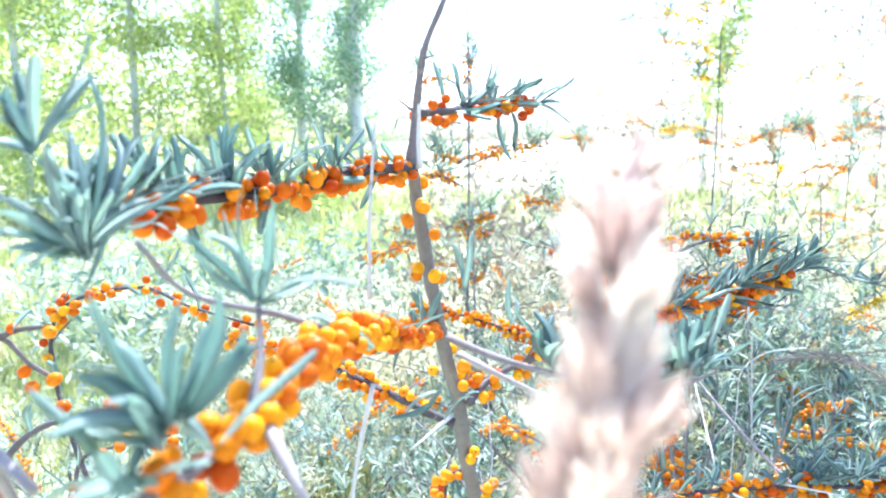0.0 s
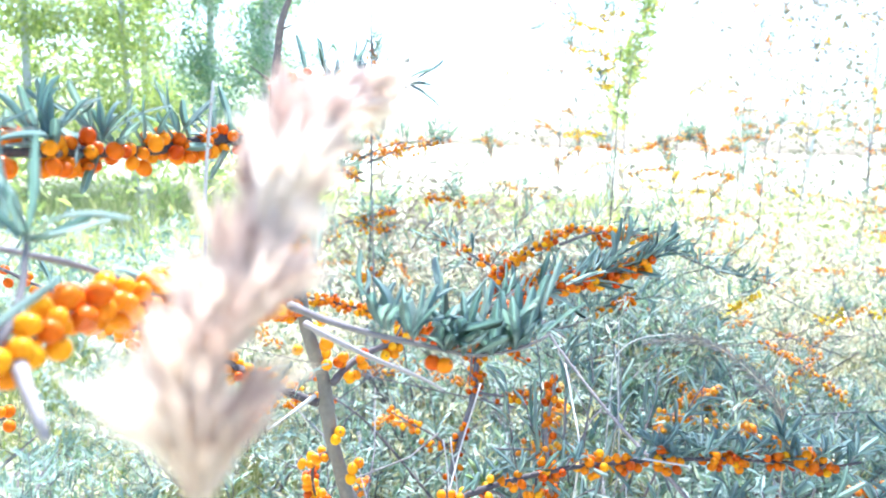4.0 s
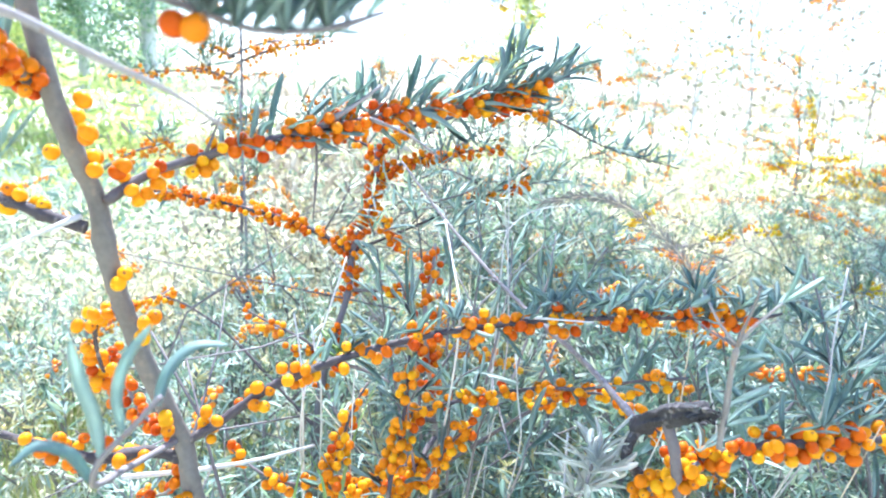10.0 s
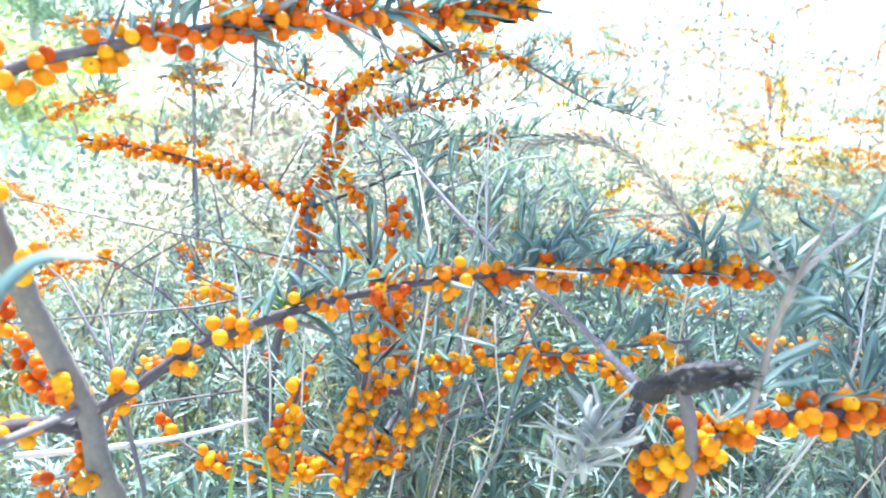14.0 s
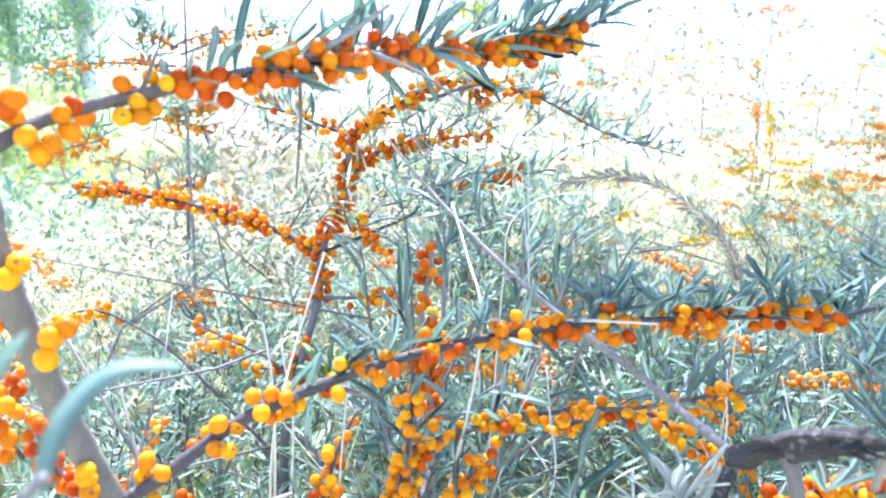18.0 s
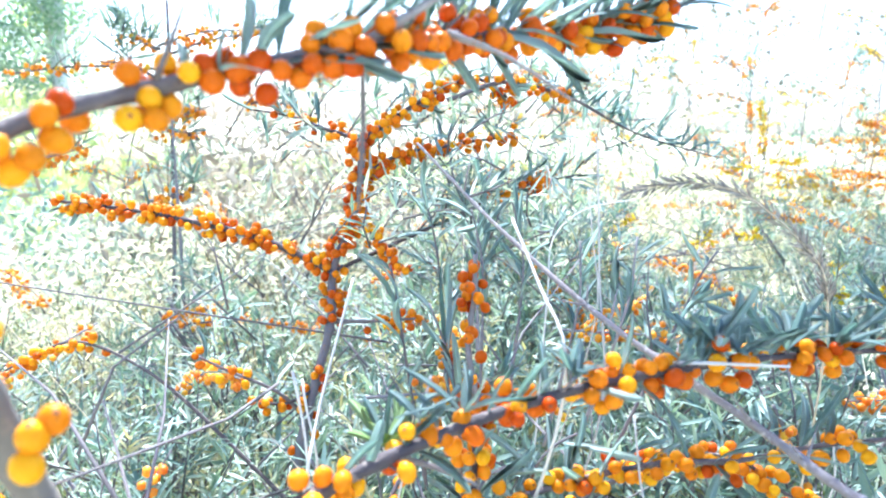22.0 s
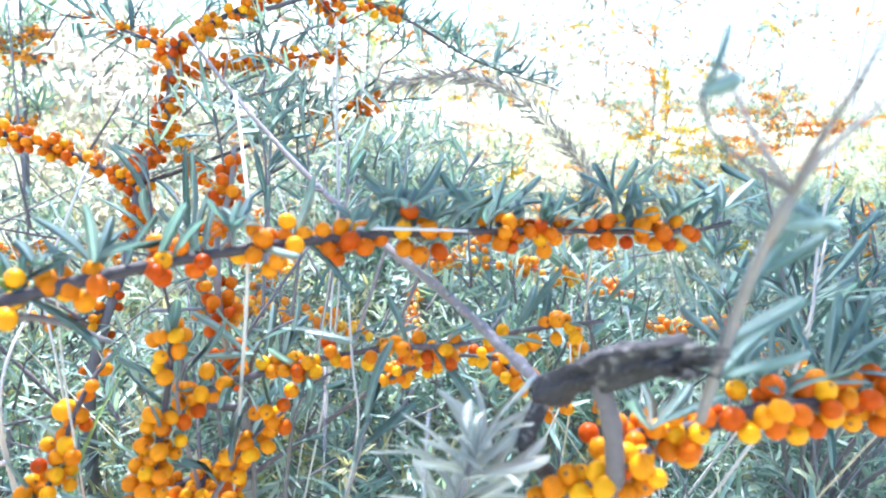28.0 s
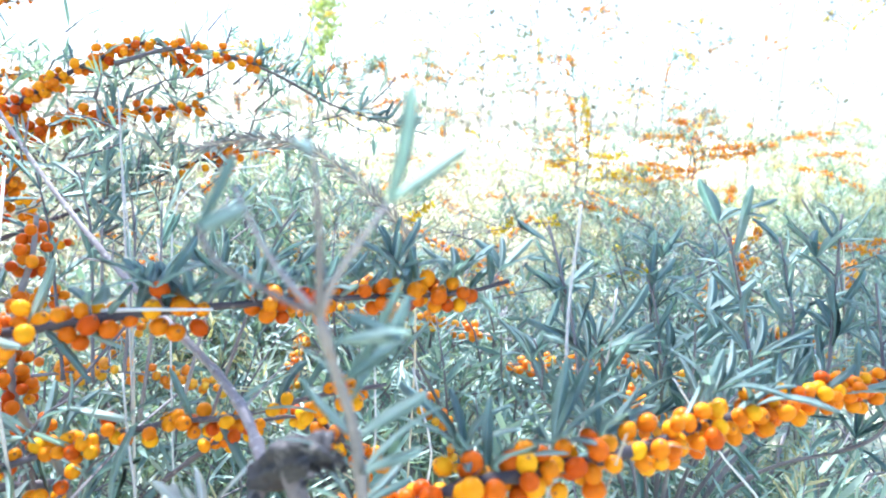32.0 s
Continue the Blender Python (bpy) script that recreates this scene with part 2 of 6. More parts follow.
def spline(points, step):
    """A smooth line through the points, resampled about every step metres."""
    p = [np.array(q, dtype=float) for q in points]
    p = [2 * p[0] - p[1], *p, 2 * p[-1] - p[-2]]
    out = []
    for i in range(1, len(p) - 2):
        a, c, d, e = p[i - 1], p[i], p[i + 1], p[i + 2]
        k1 = max(1e-6, np.linalg.norm(c - a)) ** 0.5
        k2 = k1 + max(1e-6, np.linalg.norm(d - c)) ** 0.5
        k3 = k2 + max(1e-6, np.linalg.norm(e - d)) ** 0.5
        n = max(2, int(np.linalg.norm(d - c) / step))
        for k in range(n):
            t = k1 + (k2 - k1) * k / n
            q1, q2, q3 = a + (c - a) * t / k1, c + (d - c) * (t - k1) / (k2 - k1), d + (e - d) * (t - k2) / (k3 - k2)
            r1, r2 = q1 + (q2 - q1) * t / k2, q2 + (q3 - q2) * (t - k1) / (k3 - k1)
            out.append(r1 + (r2 - r1) * (t - k1) / (k2 - k1))
    out.append(p[-2])
    return np.array(out)


def tube(soup, line, r0, r1, sides=8, knots=0.0, rng=None, slot=0):
    """A tapered, slightly knotty tube with closed ends along a line."""
    n = len(line)
    tang = np.gradient(line, axis=0)
    tang /= np.linalg.norm(tang, axis=1)[:, None] + 1e-9
    side = np.cross(tang[0], (0.31, 0.52, 0.79))
    verts, faces = [], []
    for i in range(n):
        side = side - tang[i] * side.dot(tang[i])
        side /= np.linalg.norm(side)
        up = np.cross(tang[i], side)
        r = r0 + (r1 - r0) * i / (n - 1)
        if knots and rng is not None:
            r *= 1 + knots * (rng.random() - 0.5) + (knots * 1.2 if rng.random() < 0.10 else 0)
        for k in range(sides):
            a = 2 * math.pi * k / sides
            rr = r * (1 + (knots * 0.3 * math.sin(3 * a + i) if knots else 0))
            verts.append(line[i] + side * math.cos(a) * rr + up * math.sin(a) * rr)
    for i in range(n - 1):
        for k in range(sides):
            a, b = i * sides + k, i * sides + (k + 1) % sides
            faces.append((a, b, b + sides, a + sides))
    faces.append(tuple(range(sides))[::-1])
    faces.append(tuple(range((n - 1) * sides, n * sides)))
    soup.add(verts, faces, slot)


def tube_mesh(name, points, r0, r1, mat, sides=8, knots=0.12, step=0.006, seed=0):
    s = Soup()
    tube(s, spline(points, step), r0, r1, sides, knots, np.random.default_rng(seed))
    return s.mesh(name, [mat])


def leaf_mesh(name, bend, twist, fold=0.22, wave=0.0, sway=0.0):
    """A narrow leaf one unit long and one unit wide, folded along its rib, with an upper and an under side."""
    widths = [0.16, 0.55, 0.82, 0.95, 1.0, 0.97, 0.85, 0.56, 0.10]
    places = [0.0, 0.14, 0.28, 0.43, 0.57, 0.71, 0.86, 0.96, 1.0]
    verts, faces, slots = [], [], []
    for i, w in enumerate(widths):
        t = places[i]
        a = twist * t
        z0 = -bend * t * t
        for y, z in ((-0.5 * w, 0), (0, -fold * w * 0.5), (0.5 * w, 0), (0, -fold * w * 0.5 - 0.025 * min(1, w + 0.2))):
            yy, zz = y, (z + wave * math.sin(5 * t) * abs(y)) * 0.13
            verts.append((t * (1 - 0.25 * abs(bend) * t), yy * math.cos(a) + sway * t * (t - 1), z0 + zz + yy * 0.13 * math.sin(a)))
    for i in range(len(widths) - 1):
        o, p = i * 4, i * 4 + 4
        faces += [(o, p, p + 1, o + 1), (o + 1, p + 1, p + 2, o + 2)]
        slots += [0, 0]
        faces += [(o, o + 3, p + 3, p), (o + 3, o + 2, p + 2, p + 3)]
        slots += [1, 1]
    me = bpy.data.meshes.new(name)
    me.from_pydata(verts, [], faces)
    me.materials.append(LEAF_TOP), me.materials.append(LEAF_UNDER)
    me.polygons.foreach_set("material_index", slots)
    me.polygons.foreach_set("use_smooth", [True] * len(slots))
    return me


LEAVES = [leaf_mesh("leaf", 0.12, 0.3, 0.1, 0.3, 0.8), leaf_mesh("leaf", 0.26, -0.5, 0.1), leaf_mesh("leaf", 0.40, 0.4, 0.15), leaf_mesh("leaf", -0.16, 0.8, 0.15, 0.4, -0.8), leaf_mesh("leaf", 0.16, -0.9, 0.1, 0.8, 1.6), leaf_mesh("leaf", 0.55, 0.3, 0.15, 0.3, -1.2), leaf_mesh("leaf", 0.18, 0.6, 0.12, 0.4, 2.4)]


SILVER = material("withered_silver_leaf", [(0.1, (0.70, 0.72, 0.68)), (0.5, (0.80, 0.82, 0.78)), (0.9, (0.90, 0.90, 0.86))], 0.5, 500, 0.3, 0.0004, through_light=0.72, warm=(1.1, 1.1, 1.1))
SILVER_LEAVES = []
for base_leaf in (LEAVES[2], LEAVES[5], LEAVES[6]):
    pale = base_leaf.copy()
    pale.materials[0], pale.materials[1] = SILVER, SILVER
    SILVER_LEAVES.append(pale)


GREEN_LEAVES = []
for base_leaf in (LEAVES[0], LEAVES[1], LEAVES[4]):
    fresh = base_leaf.copy()
    fresh.materials[0], fresh.materials[1] = BLADE, BLADE
    GREEN_LEAVES.append(fresh)


def berry_mesh(name, subdivisions, long_axis, skin):
    bm = bmesh.new()
    bmesh.ops.create_icosphere(bm, subdivisions=subdivisions, radius=1.0)
    for v in bm.verts:
        # a shallow dimple round the dry tip
        v.co.z *= long_axis
        if v.co.z > 0.972 * long_axis:
            v.co.z = 0.968 * long_axis
    for f in bm.faces:
        f.smooth = True
        f.material_index = 1 if f.calc_center_median().z > 0.966 * long_axis else 0
    me = bpy.data.meshes.new(name)
    bm.to_mesh(me)
    bm.free()
    me.materials.append(skin), me.materials.append(CALYX)
    return me


BERRIES = [berry_mesh("berry", 3, k, BERRY) for k in (1.0, 1.12, 1.22)]
GOLD_BERRIES = [berry_mesh("berry", 3, k, BERRY_GOLD) for k in (1.0, 1.12, 1.22)]
small = bmesh.new()
bmesh.ops.create_icosphere(small, subdivisions=1, radius=1.0)
SMALL_V = np.array([v.co[:] for v in small.verts])
SMALL_F = [tuple(v.index for v in f.verts) for f in small.faces]
small.free()


def unit(v):
    v = np.asarray(v, dtype=float)
    return v / (np.linalg.norm(v) + 1e-12)


def leaf_pose(base, way, normal, length, width):
    x = unit(way)
    y = unit(np.cross(normal, x))
    z = np.cross(x, y)
    m = Matrix(((x[0] * length, y[0] * width, z[0] * length, base[0]), (x[1] * length, y[1] * width, z[1] * length, base[1]), (x[2] * length, y[2] * width, z[2] * length, base[2]), (0, 0, 0, 1)))
    return m


def put_leaf(parent, base, tip, width=0.006, kind_of=0, face=(0, 0, 1), label=""):
    """One single leaf from its stalk to its tip."""
    base, tip = np.array(base, dtype=float), np.array(tip, dtype=float)
    return part("leaf", LEAVES[kind_of], parent, label, leaf_pose(base, tip - base, face, np.linalg.norm(tip - base), width * 0.66))


def arched_leaf(parent, points, width, face=(0, -0.8, 0.5), label=""):
    """A long leaf that follows an arch, folded along its rib, with an upper and an under side."""
    line = spline(points, 0.0025)
    n = len(line)
    tang = np.gradient(line, axis=0)
    verts, faces, slots = [], [], []
    for i in range(n):
        t = i / (n - 1)
        w = 0.5 * width * (0.18 + 0.82 * math.sin(math.pi * min(1.0, 0.08 + 0.92 * t)) ** 0.6) * (1.0 if t < 0.97 else 0.45)
        x = unit(tang[i])
        y = unit(np.cross(face, x))
        z = np.cross(x, y)
        verts += [line[i] - y * w, line[i] - z * w * 0.22, line[i] + y * w, line[i] - z * (w * 0.22 + 0.0003)]
        if i:
            o, p = 4 * i - 4, 4 * i
            faces += [(o, p, p + 1, o + 1), (o + 1, p + 1, p + 2, o + 2), (o, o + 3, p + 3, p), (o + 3, o + 2, p + 2, p + 3)]
            slots += [0, 0, 1, 1]
    me = bpy.data.meshes.new("leaf")
    me.from_pydata(verts, [], faces)
    me.materials.append(LEAF_TOP), me.materials.append(LEAF_UNDER)
    me.polygons.foreach_set("material_index", slots)
    me.polygons.foreach_set("use_smooth", [True] * len(slots))
    return part("leaf", me, parent, label)


def strap_leaves(parent, specs, face, seed):
    """Long bowed leaves from stalk to tip, each beside a smaller sibling that bends another way."""
    rng = np.random.default_rng(seed)
    for base, tip, width, kind_of in specs:
        base, tip = np.array(base, dtype=float), np.array(tip, dtype=float)
        for end, w in ((tip, width * 0.66), (base + (tip - base) * rng.uniform(0.7, 1.05) + rng.normal(0, 0.16 * np.linalg.norm(tip - base), 3), width * 0.56)):
            way = end - base
            ln = np.linalg.norm(way)
            bow = rng.normal(0, 1, 3)
            bow = unit(bow - way * bow.dot(way) / ln ** 2 + np.array((0, 0, 0.5))) * ln * rng.uniform(0.05, 0.15)
            hang = np.array((0, 0, -1.0)) * ln * rng.uniform(0.0, 0.10) + rng.normal(0, 0.03 * ln, 3)
            arched_leaf(parent, [base + rng.normal(0, 0.0008, 3), base + way * 0.35 + bow, base + way * 0.72 + bow * 0.8, end + hang], w, np.array(face) + rng.normal(0, 0.35, 3))


def put_berry(parent, at, r, rng, kinds=None):
    q = Euler(rng.uniform(-1.2, 1.2, 3)).to_matrix().to_4x4()
    return part("berry", (kinds or BERRIES)[rng.integers(3)], parent, "", Matrix.Translation(at) @ q @ Matrix.Diagonal((r, r, r, 1)))


def berry_spots(line, start, stop, r, r_branch, density, rng, gap=1.55, loose=1.0, clump=0.0058):
    """Places for berries packed round a branch between two shares of its length."""
    seg = np.linalg.norm(np.diff(line, axis=0), axis=1)
    along = np.concatenate([[0], np.cumsum(seg)])
    total = along[-1]
    n = int((stop - start) * total / r * density)
    spots = []
    count = max(3, int((stop - start) * total / 0.027))
    clumps = start + (stop - start) * (np.arange(count) + rng.uniform(0.1, 0.9, count)) / count
    for _ in range(n * 5):
        c = rng.choice(clumps)
        s = np.clip(c + rng.normal(0, clump) / total, start, stop) * total
        p = np.array([np.interp(s, along, line[:, k]) for k in range(3)])
        d = unit(rng.normal(0, 1, 3) + np.array([0, 0, -0.25]))
        p = p + d * (r_branch + r * (0.9 + (0.1 + 1.5 * loose) * rng.random() ** 1.6))
        rr = r * rng.uniform(0.84, 1.1)
        if all(np.sum((p - q) ** 2) > (gap * r) ** 2 for q, _ in spots):
            spots.append((p, rr))
        if len(spots) >= n:
            break
    return spots


def grow_leaves(parent, line, start, stop, count, length, rng, up=0.6, width=0.0048, ahead=0.55):
    """Leaves set spirally round a shoot; up pulls them towards the light."""
    n = len(line)
    for i in range(count):
        t = start + (stop - start) * (i + rng.random() * 0.6) / count
        node = max(0.004, 0.011 / (len(line) * 0.006))
        t = min(stop, round(t / node) * node + rng.normal(0, 0.08) * node)
        k = max(0, min(n - 2, int(t * (n - 1))))
        tang = unit(line[k + 1] - line[k])
        out = rng.normal(0, 1, 3)
        out = unit(out - tang * out.dot(tang) + np.array([0, 0, up]))
        way = unit(out + tang * ahead * rng.uniform(0.2, 2.4) + np.array([0, 0, up * rng.uniform(-0.2, 0.6)]) + rng.normal(0, 0.28, 3))
        ln = length * rng.uniform(0.7, 1.4)
        normal = unit(np.cross(np.cross(way, (0, 0, 1)), way) + rng.normal(0, 0.5, 3))
        part("leaf", LEAVES[rng.integers(len(LEAVES))], parent, "", leaf_pose(line[k], way, normal, ln, width * rng.uniform(0.75, 1.2)))


def tuft(parent, at, count, length, seed, open_by=0.8, width=0.0052, kinds=None):
    """A fan of leaves that rises from one bud."""
    rng = np.random.default_rng(seed)
    for k in range(count):
        a = 2.4 * k + rng.uniform(-0.4, 0.4)
        way = np.array([math.cos(a) * open_by, math.sin(a) * open_by, 1.0]) + rng.normal(0, 0.12, 3)
        normal = np.cross(np.cross(way, (0, 0, 1)), way) + rng.normal(0, 0.3, 3)
        part("leaf", (kinds or LEAVES)[rng.integers(len(kinds or LEAVES))], parent, "", leaf_pose(at, way, normal, length * rng.uniform(0.75, 1.2), width * rng.uniform(0.8, 1.15)))


def whorls(parent, points, start, stop, count, leaves, length, seed, width=0.0058):
    """Rosettes of leaves on short spurs along the upper side of a branch."""
    rng = np.random.default_rng(seed)
    line = spline(points, 0.006)
    for i in range(count):
        t = start + (stop - start) * (i + rng.uniform(0.1, 0.9)) / count
        k = min(len(line) - 2, int(t * (len(line) - 1)))
        tip = line[k] + np.array([rng.normal(0, 0.005), rng.normal(0, 0.007), rng.uniform(0.003, 0.013)])
        spur = Soup()
        tube(spur, np.array([line[k], (line[k] + tip) / 2, tip]), 0.0009, 0.0006, 5)
        part("spur", spur.mesh("spur", [TWIG]), parent)
        tuft(parent, tip, leaves + int(rng.integers(-2, 3)), length * rng.uniform(0.62, 1.4), seed * 100 + i, rng.uniform(0.6, 1.4), width)


def branch(parent, points, r0, r1, berries=None, leaves=None, seed=0, name="branch", mat=None, label="", berry_r=0.0041, leaf_len=0.036, up=0.7, thorns=0, ahead=0.55, gold=0.0, loose=0.85):
    """A branch of a sea buckthorn: bark, thorns, and single berries and leaves as its pieces.
    berries: (start, stop, density, clump, gold) or a list of them; leaves: (start, stop, count) or a list of them."""
    rng = np.random.default_rng(seed)
    line = spline(points, 0.006)
    s = Soup()
    tube(s, line, r0, r1, 9, 0.22, rng)
    for _ in range(thorns):
        k = rng.integers(2, len(line) - 2)
        tang = unit(line[k + 1] - line[k])
        out = rng.normal(0, 1, 3) + np.array([0, 0, 0.4])
        way = unit(unit(out - tang * out.dot(tang)) + tang * 0.6)
        ln = rng.uniform(0.012, 0.03)
        tube(s, np.array([line[k], line[k] + way * ln * 0.5, line[k] + way * ln]), 0.0011, 0.0002, 5)
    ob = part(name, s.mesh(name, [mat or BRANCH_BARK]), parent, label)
    for spec in ([berries] if isinstance(berries, tuple) else berries or []):
        for p, rr in berry_spots(line, spec[0], spec[1], berry_r, (r0 + r1) / 2, spec[2], rng, loose=loose, clump=spec[3] if len(spec) > 3 else 0.0075):
            put_berry(ob, p, rr, rng, GOLD_BERRIES if rng.random() < (spec[4] if len(spec) > 4 else gold) else None)
    for spec in ([leaves] if isinstance(leaves, tuple) else leaves or []):
        grow_leaves(ob, line, spec[0], spec[1], spec[2], leaf_len, rng, up, ahead=ahead)
    return ob


def add_leaves(soup, base, way, normal, length, width, bend, slot=0):
    """Many small folded leaves at once, given as arrays."""
    x = way / np.linalg.norm(way, axis=1)[:, None]
    y = np.cross(normal, x)
    y /= np.linalg.norm(y, axis=1)[:, None] + 1e-9
    z = np.cross(x, y)
    ln, w, b = length[:, None], width[:, None] * 0.5, bend[:, None]

    def at(t, side, drop):
        return base + x * ln * t + y * w * side - z * (b * ln * t * t + drop * w)
    pts = np.stack([at(0, 0, 0), at(0.3, -0.95, 0), at(0.3, 0, 0.35), at(0.3, 0.95, 0), at(0.7, -0.8, 0), at(0.7, 0, 0.35), at(0.7, 0.8, 0), at(1.0, 0, 0)], axis=1)
    faces = ((0, 1, 2), (0, 2, 3), (1, 4, 5, 2), (2, 5, 6, 3), (4, 7, 5), (5, 7, 6))
    soup.v.append(pts.reshape(-1, 3))
    for i in range(len(base)):
        o = soup.n + i * 8
        soup.f.extend([tuple(o + j for j in f) for f in faces])
    soup.m.extend([slot] * (6 * len(base)))
    soup.n += 8 * len(base)


def add_shoots(soup, roots, ways, lengths, per, leaf, rng, slot=0, stem_slot=1, width=0.13, spread=0.9):
    """Leafy shoots: thin stems with spirals of leaves, many at once."""
    n = len(roots)
    ways = ways / np.linalg.norm(ways, axis=1)[:, None]
    for i in range(n):
        mid = roots[i] + ways[i] * lengths[i] * 0.5 + rng.normal(0, 0.004, 3)
        tube(soup, np.array([roots[i], mid, roots[i] + ways[i] * lengths[i]]), 0.0014, 0.0006, 4, slot=stem_slot)
    idx = np.repeat(np.arange(n), per)
    t = rng.uniform(0.05, 1.0, n * per)
    base = roots[idx] + ways[idx] * (lengths[idx] * t)[:, None]
    out = rng.normal(0, 1, (n * per, 3))
    out -= ways[idx] * np.sum(out * ways[idx], axis=1)[:, None]
    out /= np.linalg.norm(out, axis=1)[:, None] + 1e-9
    way = out * spread + ways[idx] * rng.uniform(0.35, 1.2, n * per)[:, None]
    way /= np.linalg.norm(way, axis=1)[:, None]
    normal = np.cross(np.cross(way, np.array([[0.0, 0.0, 1.0]])), way) + rng.normal(0, 0.45, (n * per, 3))
    ln = leaf * rng.uniform(0.6, 1.25, n * per) * (1.05 - 0.35 * t)
    add_leaves(soup, base, way, normal, ln, ln * width * rng.uniform(0.8, 1.2, n * per), rng.uniform(-0.1, 0.4, n * per), slot)


def add_berries(soup, spots, rng, slot=0):
    for p, r in spots:
        soup.add(SMALL_V * r * np.array([1, 1, rng.uniform(1.0, 1.2)]) + p, SMALL_F, slot)


# ---- ground ----
def rise(x, y):
    """The meadow's height: level near the shrubs, a gentle slope up to the far right."""
    h = 0.015 * math.sin(x * 2.1 + 0.4) * math.cos(y * 1.7)
    d = max(0.0, math.hypot(x, y) - 5.0)
    return h + 0.02 * d * (0.5 + 0.5 * math.tanh(x * 0.3)) if d < 60 else 0.02 * 60 * (0.5 + 0.5 * math.tanh(x * 0.3))


def build_ground():
    s = Soup()
    rings = [0.0, 0.2, 0.4, 0.6, 0.8, 1.0, 1.3, 1.6, 2.0, 2.5, 3, 3.6, 4.4, 5.4, 6.6, 8, 10, 13, 17, 22, 30, 45, 70, 120, 250, 600, 1500, 4000]
    sides = 72
    verts, faces = [], []
    for r in rings:
        for k in range(sides):
            a = 2 * math.pi * k / sides
            x, y = r * math.cos(a), r * math.sin(a) + 0.8
            verts.append((x, y, rise(x, y)))
    for i in range(len(rings) - 1):
        for k in range(sides):
            a, b = i * sides + k, i * sides + (k + 1) % sides
            faces.append((a, b, b + sides, a + sides))
    s.add(verts, faces)
    solo("ground", s.mesh("ground", [SOIL]), "dry sunlit meadow soil under grass and shrubs", "ground", kind="structure")


build_ground()


def grass_patch(name, spots, height, per, rng, label, mat, width=0.004):
    s = Soup()
    n = len(spots) * per
    idx = np.repeat(np.arange(len(spots)), per)
    base = spots[idx] + np.stack([rng.normal(0, 0.03, n), rng.normal(0, 0.03, n), np.zeros(n)], axis=1)
    way = np.stack([rng.normal(0, 0.35, n), rng.normal(0, 0.35, n), np.ones(n)], axis=1)
    normal = rng.normal(0, 1, (n, 3)) * np.array([1, 1, 0.2])
    ln = height * rng.uniform(0.5, 1.2, n)
    add_leaves(s, base, way, normal, ln, np.full(n, width) * rng.uniform(0.6, 1.3, n), rng.uniform(0.0, 0.5, n))
    return solo(name, s.mesh(name, [mat]), label, "grass", kind="stuff")


def scatter(count, x0, x1, y0, y1, rng, keep=None):
    out = []
    while len(out) < count:
        x, y = rng.uniform(x0, x1), rng.uniform(y0, y1)
        if keep is None or keep(x, y):
            out.append((x, y, rise(x, y) - 0.005))
    return np.array(out)


g_rng = np.random.default_rng(5)
grass_patch("meadow_grass", scatter(1500, -2.6, 1.6, 0.9, 3.6, g_rng), 0.22, 12, g_rng, "sunlit yellow-green meadow grass between the shrubs", GRASS, 0.005)
grass_patch("meadow_grass", scatter(1500, -5, 8, 3.4, 11.0, g_rng), 0.32, 12, g_rng, "bleached dry meadow grass in full sun", GRASS, 0.012)


# ---- the nearest shrub ----
shrub = thing("sea_buckthorn_shrub", (0.085, 0.70, 0.0), "thorny sea buckthorn shrub laden with orange berries beside the path", "shrub", "sea buckthorn shrubs")
S_LINE = [(0.085, 0.70, -0.01), (0.07, 0.68, 0.25), (0.072, 0.62, 0.48), (0.057, 0.562, 0.579), (0.051, 0.562, 0.619), (0.037, 0.555, 0.661), (0.025, 0.542, 0.710), (0.017, 0.532, 0.751), (0.013, 0.527, 0.790), (0.002, 0.509, 0.835), (-0.016, 0.498, 0.936), (-0.023, 0.485, 0.988)]
trunk = part("trunk", tube_mesh("trunk", S_LINE, 0.0096, 0.0046, BARK, 14, 0.16, 0.007, 3), shrub)
for i, (p, q) in enumerate([((0.023, 0.523, 0.742), 2), ((0.037, 0.519, 0.718), 3), ((0.007, 0.520, 0.837), 2), ((-0.008, 0.526, 0.817), 1), ((0.016, 0.512, 0.809), 1), ((-0.025, 0.480, 0.944), 1), ((-0.018, 0.483, 0.909), 2), ((-0.009, 0.501, 0.902), 2), ((-0.006, 0.485, 0.934), 1), ((-0.015, 0.481, 0.955), 2), ((-0.015, 0.494, 0.971), 1), ((-0.013, 0.469, 0.955), 1), ((-0.025, 0.467, 0.947), 1), ((-0.006, 0.471, 0.906), 1), ((0.042, 0.549, 0.644), 3), ((0.021, 0.560, 0.615), 3), ((0.053, 0.553, 0.581), 3), ((0.015, 0.503, 0.828), 2), ((0.013, 0.521, 0.815), 2), ((0.028, 0.526, 0.810), 1)]):
    rng = np.random.default_rng(100 + i)
    for k in range(q):
        put_berry(trunk, Vector(p) + Vector(rng.normal(0, 0.0045, 3)) * (k > 0), 0.0045, rng, GOLD_BERRIES)
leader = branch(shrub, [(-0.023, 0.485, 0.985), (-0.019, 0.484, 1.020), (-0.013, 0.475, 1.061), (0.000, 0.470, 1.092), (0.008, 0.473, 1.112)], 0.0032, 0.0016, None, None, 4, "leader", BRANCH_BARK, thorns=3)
branch(shrub, [(-0.017, 0.485, 0.981), (-0.018, 0.485, 1.005), (-0.017, 0.482, 1.039), (-0.015, 0.481, 1.064)], 0.003, 0.0012, None, None, 44, "side_shoot", DEAD)

